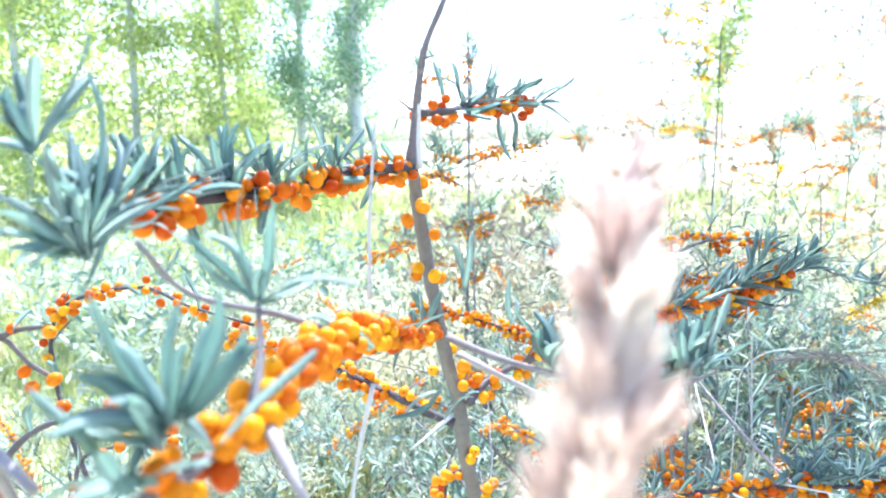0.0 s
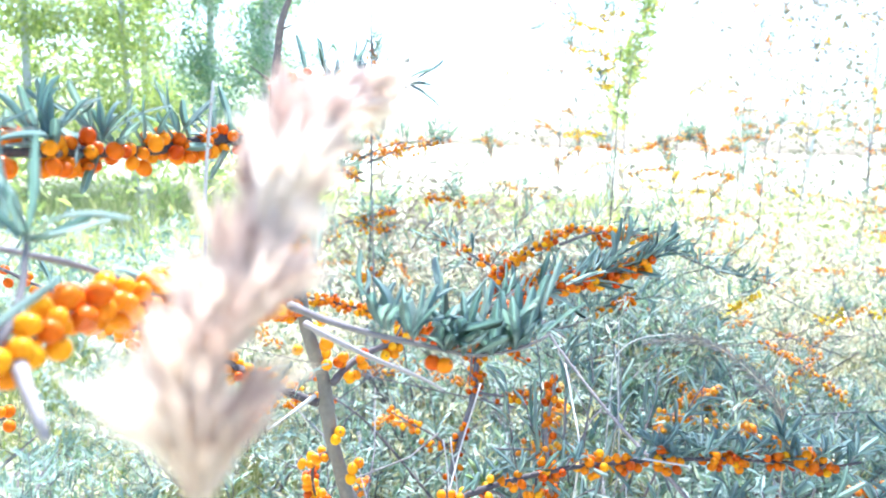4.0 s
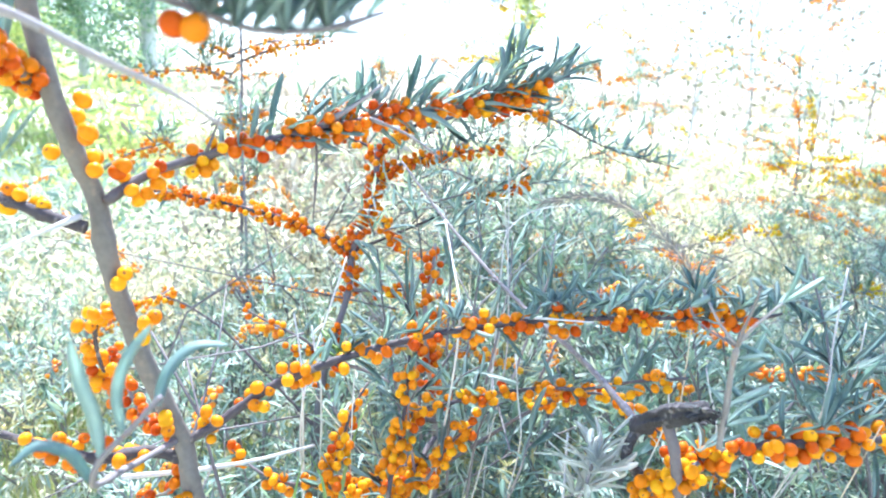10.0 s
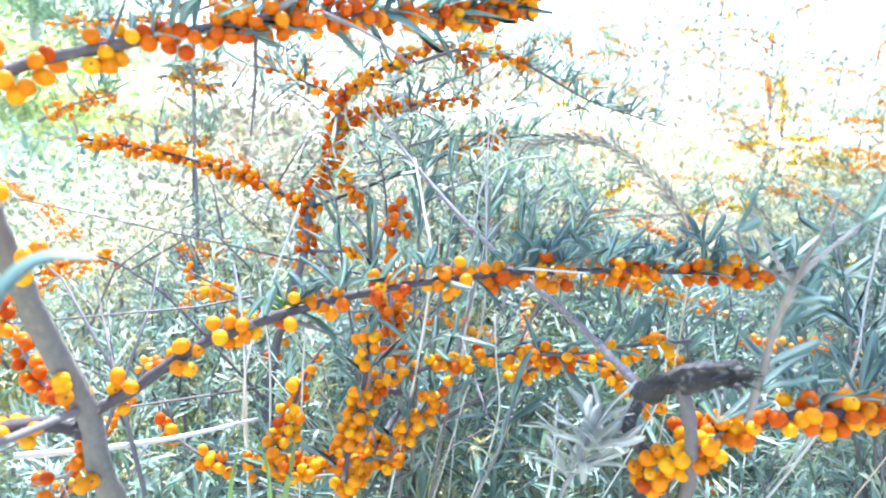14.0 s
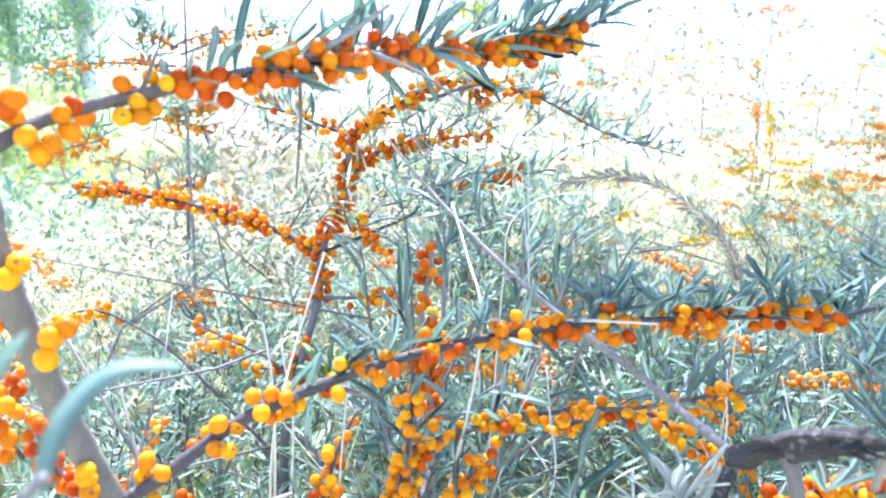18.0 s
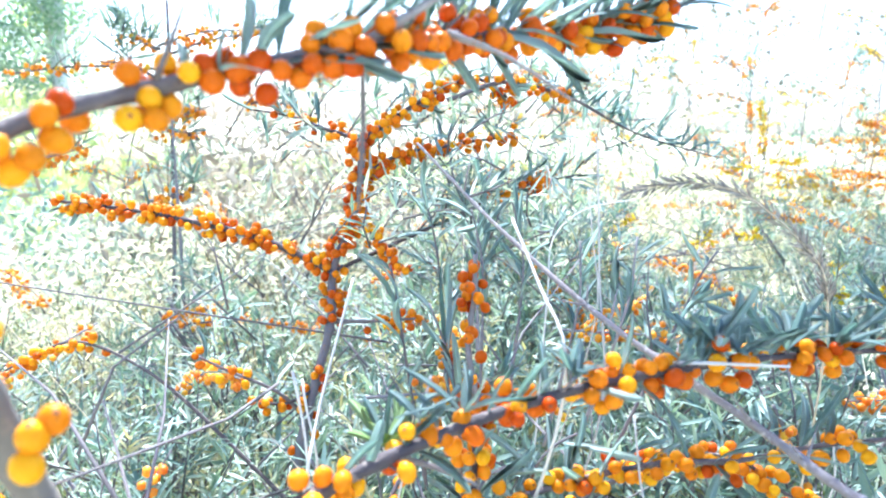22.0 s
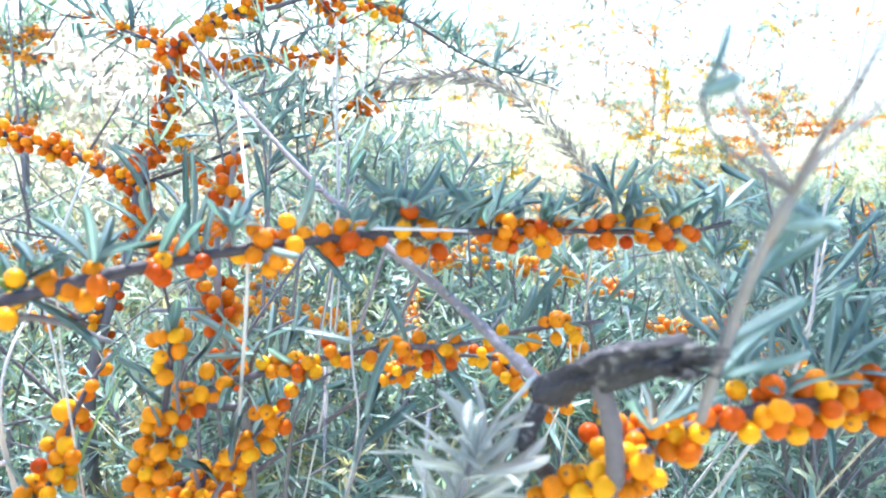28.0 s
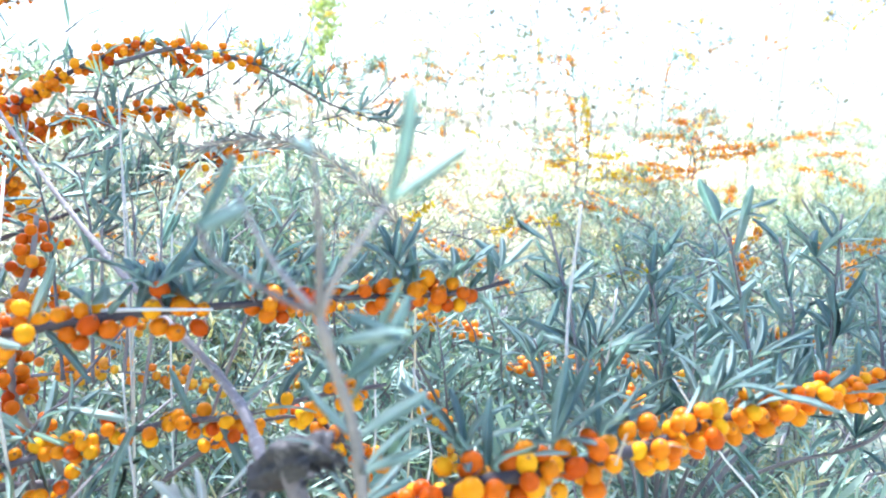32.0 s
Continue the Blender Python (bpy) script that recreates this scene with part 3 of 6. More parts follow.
# upper branch over to the near side, with its tuft of blue-green leaves
upper = branch(shrub, [(-0.022, 0.483, 0.982), (-0.054, 0.453, 0.981), (-0.082, 0.401, 0.974), (-0.108, 0.335, 0.973), (-0.120, 0.289, 0.973), (-0.124, 0.248, 0.970), (-0.121, 0.222, 0.963)], 0.0042, 0.0016,
               [(0.02, 0.55, 1.7, 0.010), (0.5, 0.84, 1.4, 0.012)], [(0.05, 0.55, 30), (0.45, 1.0, 40)], 11, leaf_len=0.028, up=1.3)
TUFT_LOW = [((-0.119, 0.222, 0.962), (-0.130, 0.217, 0.998), 0.0085, 0), ((-0.119, 0.222, 0.963), (-0.114, 0.201, 0.992), 0.0075, 1), ((-0.118, 0.222, 0.962), (-0.129, 0.253, 0.998), 0.0065, 0), ((-0.123, 0.232, 0.963), (-0.124, 0.264, 1.004), 0.006, 3), ((-0.121, 0.222, 0.963), (-0.138, 0.210, 0.981), 0.007, 1), ((-0.123, 0.222, 0.962), (-0.138, 0.198, 0.975), 0.0075, 2), ((-0.130, 0.217, 0.998), (-0.136, 0.215, 1.018), 0.007, 3), ((-0.130, 0.217, 0.997), (-0.134, 0.225, 1.016), 0.0065, 0)]
TUFT_HIGH = [((-0.130, 0.217, 0.997), (-0.136, 0.203, 1.002), 0.007, 1), ((-0.123, 0.237, 0.965), (-0.122, 0.285, 1.008), 0.006, 1), ((-0.122, 0.238, 0.966), (-0.142, 0.264, 1.004), 0.0055, 4), ((-0.119, 0.222, 0.962), (-0.148, 0.241, 0.984), 0.0062, 0), ((-0.118, 0.222, 0.963), (-0.132, 0.239, 1.007), 0.0062, 3), ((-0.122, 0.232, 0.963), (-0.135, 0.275, 1.008), 0.006, 1), ((-0.125, 0.222, 0.963), (-0.128, 0.197, 0.966), 0.006, 2), ((-0.126, 0.248, 0.970), (-0.097, 0.239, 0.977), 0.004, 1)]
ROW_INNER = [((-0.114, 0.300, 0.977), (-0.119, 0.304, 1.003), 0.005, 0), ((-0.110, 0.331, 0.979), (-0.124, 0.334, 1.000), 0.005, 1), ((-0.108, 0.336, 0.981), (-0.107, 0.341, 1.010), 0.0055, 0), ((-0.106, 0.336, 0.981), (-0.101, 0.341, 1.012), 0.005, 3), ((-0.105, 0.336, 0.980), (-0.089, 0.345, 1.003), 0.005, 2), ((-0.094, 0.372, 0.981), (-0.095, 0.375, 1.005), 0.005, 0), ((-0.093, 0.372, 0.981), (-0.087, 0.385, 1.002), 0.005, 1), ((-0.097, 0.371, 0.980), (-0.105, 0.375, 1.000), 0.005, 2)]
ROW_OUTER = [((-0.070, 0.423, 0.987), (-0.075, 0.428, 1.020), 0.0022, 0), ((-0.054, 0.453, 0.986), (-0.069, 0.456, 1.002), 0.004, 0), ((-0.053, 0.453, 0.986), (-0.054, 0.456, 1.004), 0.004, 3), ((-0.122, 0.274, 0.971), (-0.127, 0.284, 1.000), 0.006, 0), ((-0.125, 0.269, 0.970), (-0.121, 0.295, 1.006), 0.0055, 3)]
strap_leaves(upper, TUFT_LOW + TUFT_HIGH + ROW_INNER + ROW_OUTER, (0, -0.5, 0.6), 71)

for at, n in (((-0.120, 0.223, 0.963), 9), ((-0.124, 0.241, 0.966), 8), ((-0.124, 0.264, 0.970), 8), ((-0.130, 0.218, 0.998), 6), ((-0.117, 0.289, 0.973), 6), ((-0.109, 0.335, 0.974), 5), ((-0.094, 0.371, 0.978), 6), ((-0.068, 0.423, 0.983), 5)):
    tuft(upper, at, n, 0.038, int(1000 * at[0]) + 900, 0.7, 0.0042)

# right-hand short branch near the top
branch(shrub, [(-0.017, 0.485, 1.020), (0.007, 0.510, 1.023), (0.038, 0.541, 1.029), (0.078, 0.572, 1.029)], 0.0032, 0.0014, (0.05, 0.95, 1.2), [(0.25, 1.0, 46)], 12, leaf_len=0.032, up=0.9)

# the branch that reaches out to the near side
front = branch(shrub, [(-0.009, 0.522, 0.851), (-0.021, 0.387, 0.888), (-0.041, 0.290, 0.915), (-0.048, 0.226, 0.925), (-0.055, 0.180, 0.923), (-0.062, 0.157, 0.919), (-0.071, 0.144, 0.918)], 0.0034, 0.0014,
               [(0.02, 0.5, 1.9, 0.012, 0.1), (0.48, 0.99, 1.75, 0.014, 0.45)], [(0.1, 0.5, 12)], 13, leaf_len=0.03, up=0.6, berry_r=0.0037, loose=0.4)
FRONT_LOW = [((-0.065, 0.151, 0.933), (-0.082, 0.152, 0.968), 0.0085, 1), ((-0.064, 0.152, 0.934), (-0.059, 0.146, 0.964), 0.007, 0), ((-0.063, 0.154, 0.935), (-0.050, 0.152, 0.966), 0.0078, 3), ((-0.062, 0.154, 0.935), (-0.045, 0.160, 0.954), 0.007, 1), ((-0.066, 0.151, 0.933), (-0.082, 0.144, 0.950), 0.0075, 2), ((-0.066, 0.151, 0.931), (-0.081, 0.137, 0.941), 0.0075, 1), ((-0.064, 0.140, 0.926), (-0.076, 0.125, 0.929), 0.008, 2)]
FRONT_HIGH = [((-0.065, 0.151, 0.932), (-0.082, 0.163, 0.945), 0.0065, 4), ((-0.063, 0.152, 0.934), (-0.064, 0.168, 0.944), 0.006, 0), ((-0.065, 0.146, 0.930), (-0.091, 0.143, 0.942), 0.006, 2), ((-0.065, 0.146, 0.931), (-0.070, 0.134, 0.948), 0.0075, 0), ((-0.057, 0.205, 0.950), (-0.051, 0.200, 0.985), 0.0075, 0), ((-0.059, 0.205, 0.952), (-0.084, 0.213, 0.972), 0.0055, 1), ((-0.058, 0.205, 0.953), (-0.074, 0.208, 0.973), 0.005, 0)]
FRONT_TOP = [((-0.057, 0.205, 0.950), (-0.043, 0.226, 0.959), 0.0055, 2), ((-0.040, 0.280, 0.917), (-0.055, 0.263, 0.932), 0.006, 2), ((-0.031, 0.289, 0.909), (-0.043, 0.272, 0.926), 0.006, 1), ((0.013, 0.410, 0.907), (0.018, 0.418, 0.954), 0.006, 0), ((0.042, 0.407, 0.888), (0.042, 0.412, 0.917), 0.0055, 1), ((-0.001, 0.420, 0.841), (-0.033, 0.398, 0.831), 0.006, 2), ((0.002, 0.417, 0.823), (0.023, 0.401, 0.848), 0.006, 1)]
strap_leaves(front, FRONT_LOW + FRONT_HIGH + FRONT_TOP, (0, -0.6, 0.6), 72)
for at, n, ln in (((-0.057, 0.158, 0.924), 3, 0.036), ((-0.058, 0.207, 0.950), 3, 0.036), ((-0.069, 0.138, 0.923), 4, 0.03)):
    tuft(front, at, n, ln, int(1000 * at[0]) + 950, 0.9, 0.0042)
branch(front, [(-0.053, 0.175, 0.925), (-0.054, 0.192, 0.936), (-0.058, 0.207, 0.950)], 0.0014, 0.0008, None, None, 139, 'twig', TWIG)
# pale bare twigs that cross it
for i, (pts, r) in enumerate([([(-0.050, 0.180, 0.922), (-0.043, 0.169, 0.918), (-0.034, 0.158, 0.909)], 0.0022), ([(-0.036, 0.290, 0.911), (-0.062, 0.253, 0.934), (-0.091, 0.235, 0.947), (-0.100, 0.218, 0.968)], 0.0016), ([(-0.034, 0.316, 0.883), (-0.040, 0.311, 0.856), (-0.045, 0.306, 0.823)], 0.0014), ([(-0.039, 0.351, 0.917), (-0.039, 0.358, 0.962), (-0.036, 0.366, 1.011)], 0.0012)]):
    branch(front, pts, r, r * 0.6, None, None, 140 + i, "twig", TWIG if i < 2 else DEAD)

# two grey twigs that point along the walk; the upper one ends in a fan of blue-green leaves
fan = branch(shrub, [(0.003, 0.362, 0.893), (0.029, 0.331, 0.891), (0.053, 0.324, 0.886), (0.081, 0.330, 0.878), (0.100, 0.334, 0.873), (0.123, 0.335, 0.875), (0.142, 0.338, 0.882)], 0.0022, 0.0008, None, [(0.55, 1.0, 26)], 15, "twig", TWIG, leaf_len=0.036, up=1.6)
for at in ((0.085, 0.330, 0.876), (0.095, 0.332, 0.873), (0.110, 0.332, 0.873), (0.123, 0.335, 0.875)):
    tuft(fan, at, 9, 0.033, int(1000 * at[0]), 0.55, 0.0064)
for at in ((0.055, 0.327, 0.888), (0.067, 0.325, 0.886)):
    tuft(fan, at, 8, 0.033, int(1000 * at[0]), 0.6, 0.0064)
for i, at in enumerate(((0.078, 0.325, 0.872), (0.084, 0.323, 0.871))):
    put_berry(fan, at, 0.0042, np.random.default_rng(i))
branch(shrub, [(0.010, 0.379, 0.878), (0.028, 0.359, 0.874), (0.048, 0.358, 0.864), (0.074, 0.361, 0.852), (0.090, 0.367, 0.841)], 0.0022, 0.0007, None, None, 16, "twig", TWIG)

# yellow-berried branch on the far side of the trunk
branch(shrub, [(0.009, 0.514, 0.777), (-0.004, 0.519, 0.780), (-0.034, 0.537, 0.788), (-0.085, 0.560, 0.803), (-0.143, 0.583, 0.813), (-0.199, 0.606, 0.822)], 0.0036, 0.002, (0.15, 1.0, 1.9, 0.01), None, 17, gold=0.85)
branch(shrub, [(0.007, 0.515, 0.783), (-0.007, 0.498, 0.778), (-0.025, 0.480, 0.770)], 0.0016, 0.0005, None, None, 18, "twig", DEAD)

# long branch A, level with the eye
br_a = branch(shrub, [(0.020, 0.519, 0.791), (0.036, 0.537, 0.803), (0.074, 0.555, 0.816), (0.140, 0.559, 0.834), (0.206, 0.599, 0.847), (0.276, 0.631, 0.856), (0.313, 0.636, 0.865), (0.355, 0.643, 0.883)], 0.0030, 0.0011,
              [(0.03, 0.24, 1.1, 0.008, 0.9), (0.21, 0.44, 1.7, 0.009, 0.05), (0.42, 0.62, 1.8, 0.009, 0.0), (0.64, 0.93, 2.2, 0.008, 0.35)], [(0.22, 0.62, 40), (0.60, 1.0, 84)], 19, leaf_len=0.036, up=1.0, thorns=4)
branch(br_a, [(0.140, 0.560, 0.835), (0.162, 0.560, 0.849), (0.181, 0.557, 0.864)], 0.0021, 0.0010, None, None, 20, "thorn", TWIG)
branch(br_a, [(0.071, 0.553, 0.817), (0.076, 0.550, 0.829), (0.080, 0.547, 0.840)], 0.0011, 0.0005, None, None, 201, "thorn", TWIG)
branch(br_a, [(0.175, 0.569, 0.842), (0.199, 0.561, 0.833), (0.222, 0.551, 0.818)], 0.0013, 0.0005, None, None, 21, "thorn", TWIG)
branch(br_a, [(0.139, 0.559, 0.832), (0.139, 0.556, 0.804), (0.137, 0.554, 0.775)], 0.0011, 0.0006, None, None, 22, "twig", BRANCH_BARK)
branch(br_a, [(0.276, 0.631, 0.856), (0.289, 0.628, 0.873), (0.310, 0.634, 0.902)], 0.0012, 0.0005, None, (0.0, 1.0, 18), 23, "twig", TWIG, leaf_len=0.032, up=0.8)

# long low branch L
L_LINE = [(0.052, 0.562, 0.618), (0.073, 0.563, 0.629), (0.110, 0.562, 0.655), (0.171, 0.568, 0.674), (0.238, 0.572, 0.686), (0.308, 0.566, 0.694), (0.392, 0.562, 0.695), (0.441, 0.551, 0.696), (0.479, 0.535, 0.699), (0.502, 0.529, 0.705)]
low = branch(shrub, L_LINE, 0.0036, 0.0012,
             [(0.04, 0.30, 0.9, 0.0055, 0.8), (0.28, 0.55, 1.2, 0.005, 0.5), (0.53, 0.74, 1.05, 0.005, 0.1), (0.72, 0.93, 1.5, 0.006, 0.2)], [(0.2, 0.55, 20), (0.55, 1.0, 46)], 25, leaf_len=0.026, up=0.9, thorns=5, ahead=0.35, gold=0.35)
whorls(low, L_LINE, 0.58, 0.99, 13, 9, 0.026, 251, 0.0052)
whorls(low, L_LINE, 0.25, 0.55, 5, 6, 0.024, 252, 0.0050)
branch(low, [(0.285, 0.579, 0.694), (0.309, 0.561, 0.698), (0.342, 0.538, 0.701)], 0.0012, 0.0006, None, None, 26, "thorn", DEAD)
branch(low, [(0.150, 0.597, 0.655), (0.167, 0.588, 0.657), (0.182, 0.577, 0.655), (0.195, 0.564, 0.652)], 0.0022, 0.0008, None, None, 27, "twig", TWIG)
for b, t, w, k in [((0.161, 0.595, 0.662), (0.154, 0.604, 0.683), 0.0055, 0), ((0.162, 0.595, 0.662), (0.165, 0.600, 0.688), 0.005, 3), ((0.162, 0.595, 0.662), (0.172, 0.589, 0.681), 0.005, 1), ((0.160, 0.596, 0.661), (0.144, 0.601, 0.671), 0.005, 2), ((0.161, 0.595, 0.662), (0.152, 0.586, 0.675), 0.0045, 1)]:
    put_leaf(low, b, t, w, k, (0, -0.6, 0.6))
tuft(low, (0.161, 0.595, 0.660), 9, 0.026, 77, 0.8, 0.005, GREEN_LEAVES)
tuft(low, (0.166, 0.596, 0.661), 6, 0.022, 78, 0.9, 0.005, GREEN_LEAVES)
# short branch on the other side of the foot, and the near leaves in front of it
branch(shrub, [(0.053, 0.564, 0.604), (0.028, 0.558, 0.616), (0.005, 0.549, 0.617), (-0.022, 0.544, 0.630), (-0.052, 0.545, 0.642)], 0.0042, 0.0024, (0.1, 0.95, 0.9), None, 28, gold=0.6)
branch(shrub, [(0.046, 0.574, 0.617), (0.023, 0.593, 0.624), (0.009, 0.612, 0.639), (-0.007, 0.632, 0.663)], 0.0016, 0.0008, (0.05, 1.0, 1.2), None, 29, "twig", BARK)
branch(shrub, [(0.054, 0.568, 0.601), (0.047, 0.567, 0.588), (0.038, 0.568, 0.577), (0.022, 0.572, 0.573)], 0.0018, 0.0009, (0.1, 1.0, 1.0), None, 30, "twig", BARK)
near_twig = branch(shrub, [(0.048, 0.563, 0.620), (0.031, 0.479, 0.648), (0.036, 0.381, 0.697), (0.042, 0.372, 0.712), (0.054, 0.366, 0.726), (0.066, 0.358, 0.742)], 0.0022, 0.0012, None, None, 31, "twig", TWIG, "pale bare forked twig")
arched_leaf(near_twig, [(0.050, 0.370, 0.724), (0.049, 0.369, 0.739), (0.053, 0.370, 0.753), (0.062, 0.371, 0.766)], 0.0048)
arched_leaf(near_twig, [(0.064, 0.362, 0.737), (0.068, 0.366, 0.749), (0.077, 0.370, 0.757), (0.090, 0.373, 0.756)], 0.0051, (0, -0.5, 0.8))
arched_leaf(near_twig, [(0.042, 0.372, 0.712), (0.040, 0.371, 0.731), (0.036, 0.370, 0.747), (0.034, 0.370, 0.762)], 0.0056)
arched_leaf(near_twig, [(0.036, 0.381, 0.697), (0.028, 0.379, 0.712), (0.018, 0.378, 0.716), (0.008, 0.378, 0.708)], 0.0055, (0, -0.5, 0.8))
branch(shrub, [(0.024, 0.543, 0.724), (0.006, 0.548, 0.714), (0.002, 0.556, 0.692), (0.005, 0.564, 0.668), (0.013, 0.569, 0.644)], 0.0018, 0.0009, (0.15, 1.0, 1.1, 0.008), None, 32, gold=0.95)

# ---- the second shrub, behind ----
second = thing("sea_buckthorn_shrub", (0.17, 0.96, 0.0), "slender sea buckthorn shrub with crowded deep orange berries", "shrub", "sea buckthorn shrubs")
F_LINE = [(0.17, 0.96, -0.01), (0.18, 0.965, 0.3), (0.182, 0.950, 0.482), (0.221, 0.990, 0.605), (0.228, 1.013, 0.651), (0.256, 1.020, 0.723), (0.263, 1.035, 0.790)]
branch(second, F_LINE, 0.0075, 0.0035, [(0.60, 0.72, 0.5), (0.76, 1.0, 2.3, 0.010)], None, 40, "trunk", TWIG, berry_r=0.0046, thorns=4)
branch(second, [(0.228, 1.013, 0.651), (0.162, 1.060, 0.679), (0.098, 1.099, 0.693), (0.032, 1.149, 0.701), (-0.062, 1.209, 0.707)], 0.004, 0.0018, (0.03, 1.0, 1.8, 0.010), (0.6, 1.0, 8), 41, berry_r=0.0046, gold=0.45)
branch(second, [(0.260, 1.029, 0.747), (0.298, 1.024, 0.773), (0.364, 1.022, 0.787), (0.439, 1.016, 0.800)], 0.003, 0.0012, [(0.05, 0.55, 2.4, 0.010), (0.5, 1.0, 1.0)], (0.4, 1.0, 14), 42, berry_r=0.0045, gold=0.45)
branch(second, [(0.263, 1.035, 0.789), (0.305, 1.030, 0.819), (0.350, 1.028, 0.846), (0.390, 1.026, 0.861), (0.427, 1.018, 0.841)], 0.003, 0.0012, (0.1, 1.0, 1.8, 0.010), (0.3, 1.0, 24), 43, berry_r=0.0045, gold=0.45)
branch(second, [(0.263, 1.035, 0.789), (0.234, 1.087, 0.800), (0.198, 1.148, 0.814), (0.162, 1.185, 0.819)], 0.0025, 0.001, (0.2, 0.8, 0.7), (0.3, 1.0, 26), 45, berry_r=0.0045, gold=0.45)
branch(second, [(0.224, 0.989, 0.603), (0.252, 0.957, 0.610), (0.290, 0.922, 0.620)], 0.0025, 0.001, (0.45, 1.0, 1.4), None, 46, berry_r=0.0044, gold=0.45)
branch(second, [(0.199, 0.965, 0.541), (0.171, 0.953, 0.534), (0.143, 0.944, 0.541)], 0.0022, 0.001, (0.2, 1.0, 1.2), None, 47, berry_r=0.0044, gold=0.6)
branch(second, [(0.188, 0.962, 0.515), (0.160, 0.950, 0.548), (0.117, 0.950, 0.573), (0.090, 0.950, 0.590)], 0.0022, 0.001, (0.55, 1.0, 0.8), (0.3, 1.0, 8), 471, berry_r=0.0042, gold=0.8)
branch(second, [(0.175, 0.962, 0.420), (0.040, 1.040, 0.550), (-0.025, 1.050, 0.583), (-0.060, 1.050, 0.571), (-0.085, 1.050, 0.559)], 0.0024, 0.001, (0.72, 1.0, 0.9), None, 472, berry_r=0.0042, gold=0.7)
branch(second, [(0.266, 1.017, 0.698), (0.278, 0.991, 0.674), (0.292, 0.973, 0.662)], 0.0022, 0.001, (0.1, 1.0, 1.8, 0.010), None, 48, berry_r=0.0045, gold=0.45)

branch(second, [(0.351, 1.011, 0.835), (0.416, 1.006, 0.857), (0.494, 1.001, 0.845), (0.582, 0.987, 0.807), (0.696, 0.968, 0.780)], 0.0024, 0.0008, (0.15, 0.4, 1.2), (0.3, 1.0, 60), 450, leaf_len=0.032, up=1.2, berry_r=0.0044, gold=0.45)
branch(second, [(0.228, 1.013, 0.651), (0.360, 1.011, 0.706), (0.430, 0.997, 0.740), (0.517, 0.996, 0.758)], 0.0024, 0.0008, (0.6, 0.9, 0.9), (0.3, 1.0, 40), 451, leaf_len=0.034, up=1.2, berry_r=0.0044, gold=0.45)
f_rng = np.random.default_rng(49)
f_leaves = Soup()
for at, spread, n in (((0.389, 1.060, 0.803), 0.055, 34), ((0.471, 1.068, 0.823), 0.05, 26), ((0.312, 1.067, 0.762), 0.05, 30), ((0.381, 1.025, 0.738), 0.06, 34), ((0.572, 1.103, 0.806), 0.05, 30), ((0.290, 1.043, 0.710), 0.05, 26), ((0.221, 1.173, 0.809), 0.045, 26), ((0.422, 0.998, 0.718), 0.05, 26), ((0.313, 0.908, 0.735), 0.05, 26)):
    roots = np.array(at) + f_rng.normal(0, spread, (n, 3)) * np.array([1, 1, 0.6])
    n = n // 2
    for part_of, slot in ((roots[:n // 2], 0), (roots[n // 2:n], 2)):
        k = len(part_of)
        add_shoots(f_leaves, part_of, f_rng.normal(0, 0.5, (k, 3)) + np.array([0.35, 0, 0.7]), f_rng.uniform(0.03, 0.08, k), 10, 0.034, f_rng, slot)
part("foliage", f_leaves.mesh("foliage", [FOLIAGE, TWIG, FOLIAGE_PALE]), second, kind="stuff")

# ---- low fruiting shrub under the long branch ----
third = thing("sea_buckthorn_shrub", (0.30, 0.78, 0.0), "low sea buckthorn shrub with hanging strings of berries", "shrub", "sea buckthorn shrubs")
branch(third, [(0.30, 0.78, -0.01), (0.295, 0.77, 0.3), (0.285, 0.755, 0.52), (0.259, 0.701, 0.613), (0.262, 0.731, 0.660), (0.272, 0.745, 0.688), (0.276, 0.756, 0.716)], 0.006, 0.0016, (0.78, 1.0, 1.3), (0.6, 0.8, 10), 50, "trunk", BARK)
branch(third, [(0.285, 0.755, 0.5), (0.205, 0.603, 0.533), (0.215, 0.619, 0.569), (0.221, 0.624, 0.602), (0.225, 0.633, 0.645)], 0.003, 0.0014, (0.25, 0.95, 1.8, 0.008), (0.3, 1.0, 8), 51, gold=0.78)
branch(third, [(0.285, 0.755, 0.48), (0.159, 0.628, 0.533), (0.168, 0.641, 0.557), (0.182, 0.655, 0.591), (0.196, 0.665, 0.609)], 0.003, 0.0012, (0.25, 0.95, 1.6, 0.008), (0.3, 1.0, 8), 52, gold=0.78)
branch(third, [(0.285, 0.755, 0.52), (0.236, 0.638, 0.590), (0.280, 0.623, 0.607), (0.332, 0.605, 0.620), (0.367, 0.585, 0.626), (0.401, 0.567, 0.638), (0.437, 0.547, 0.647)], 0.003, 0.0012, [(0.35, 0.72, 1.3), (0.72, 1.0, 0.8)], (0.4, 1.0, 24), 53, gold=0.78)
branch(third, [(0.29, 0.76, 0.46), (0.245, 0.624, 0.536), (0.265, 0.624, 0.567), (0.286, 0.622, 0.585)], 0.0025, 0.001, (0.3, 1.0, 1.5), (0.5, 1.0, 6), 54, gold=0.78)
branch(third, [(0.29, 0.76, 0.46), (0.399, 0.675, 0.578), (0.436, 0.646, 0.585), (0.447, 0.626, 0.574), (0.461, 0.605, 0.566)], 0.0025, 0.001, (0.5, 1.0, 1.5), None, 55, gold=0.78)
branch(third, [(0.285, 0.755, 0.44), (0.120, 0.659, 0.523), (0.099, 0.667, 0.532), (0.078, 0.687, 0.543)], 0.0025, 0.001, (0.5, 1.0, 0.9), (0.2, 1.0, 6), 56, gold=0.78)

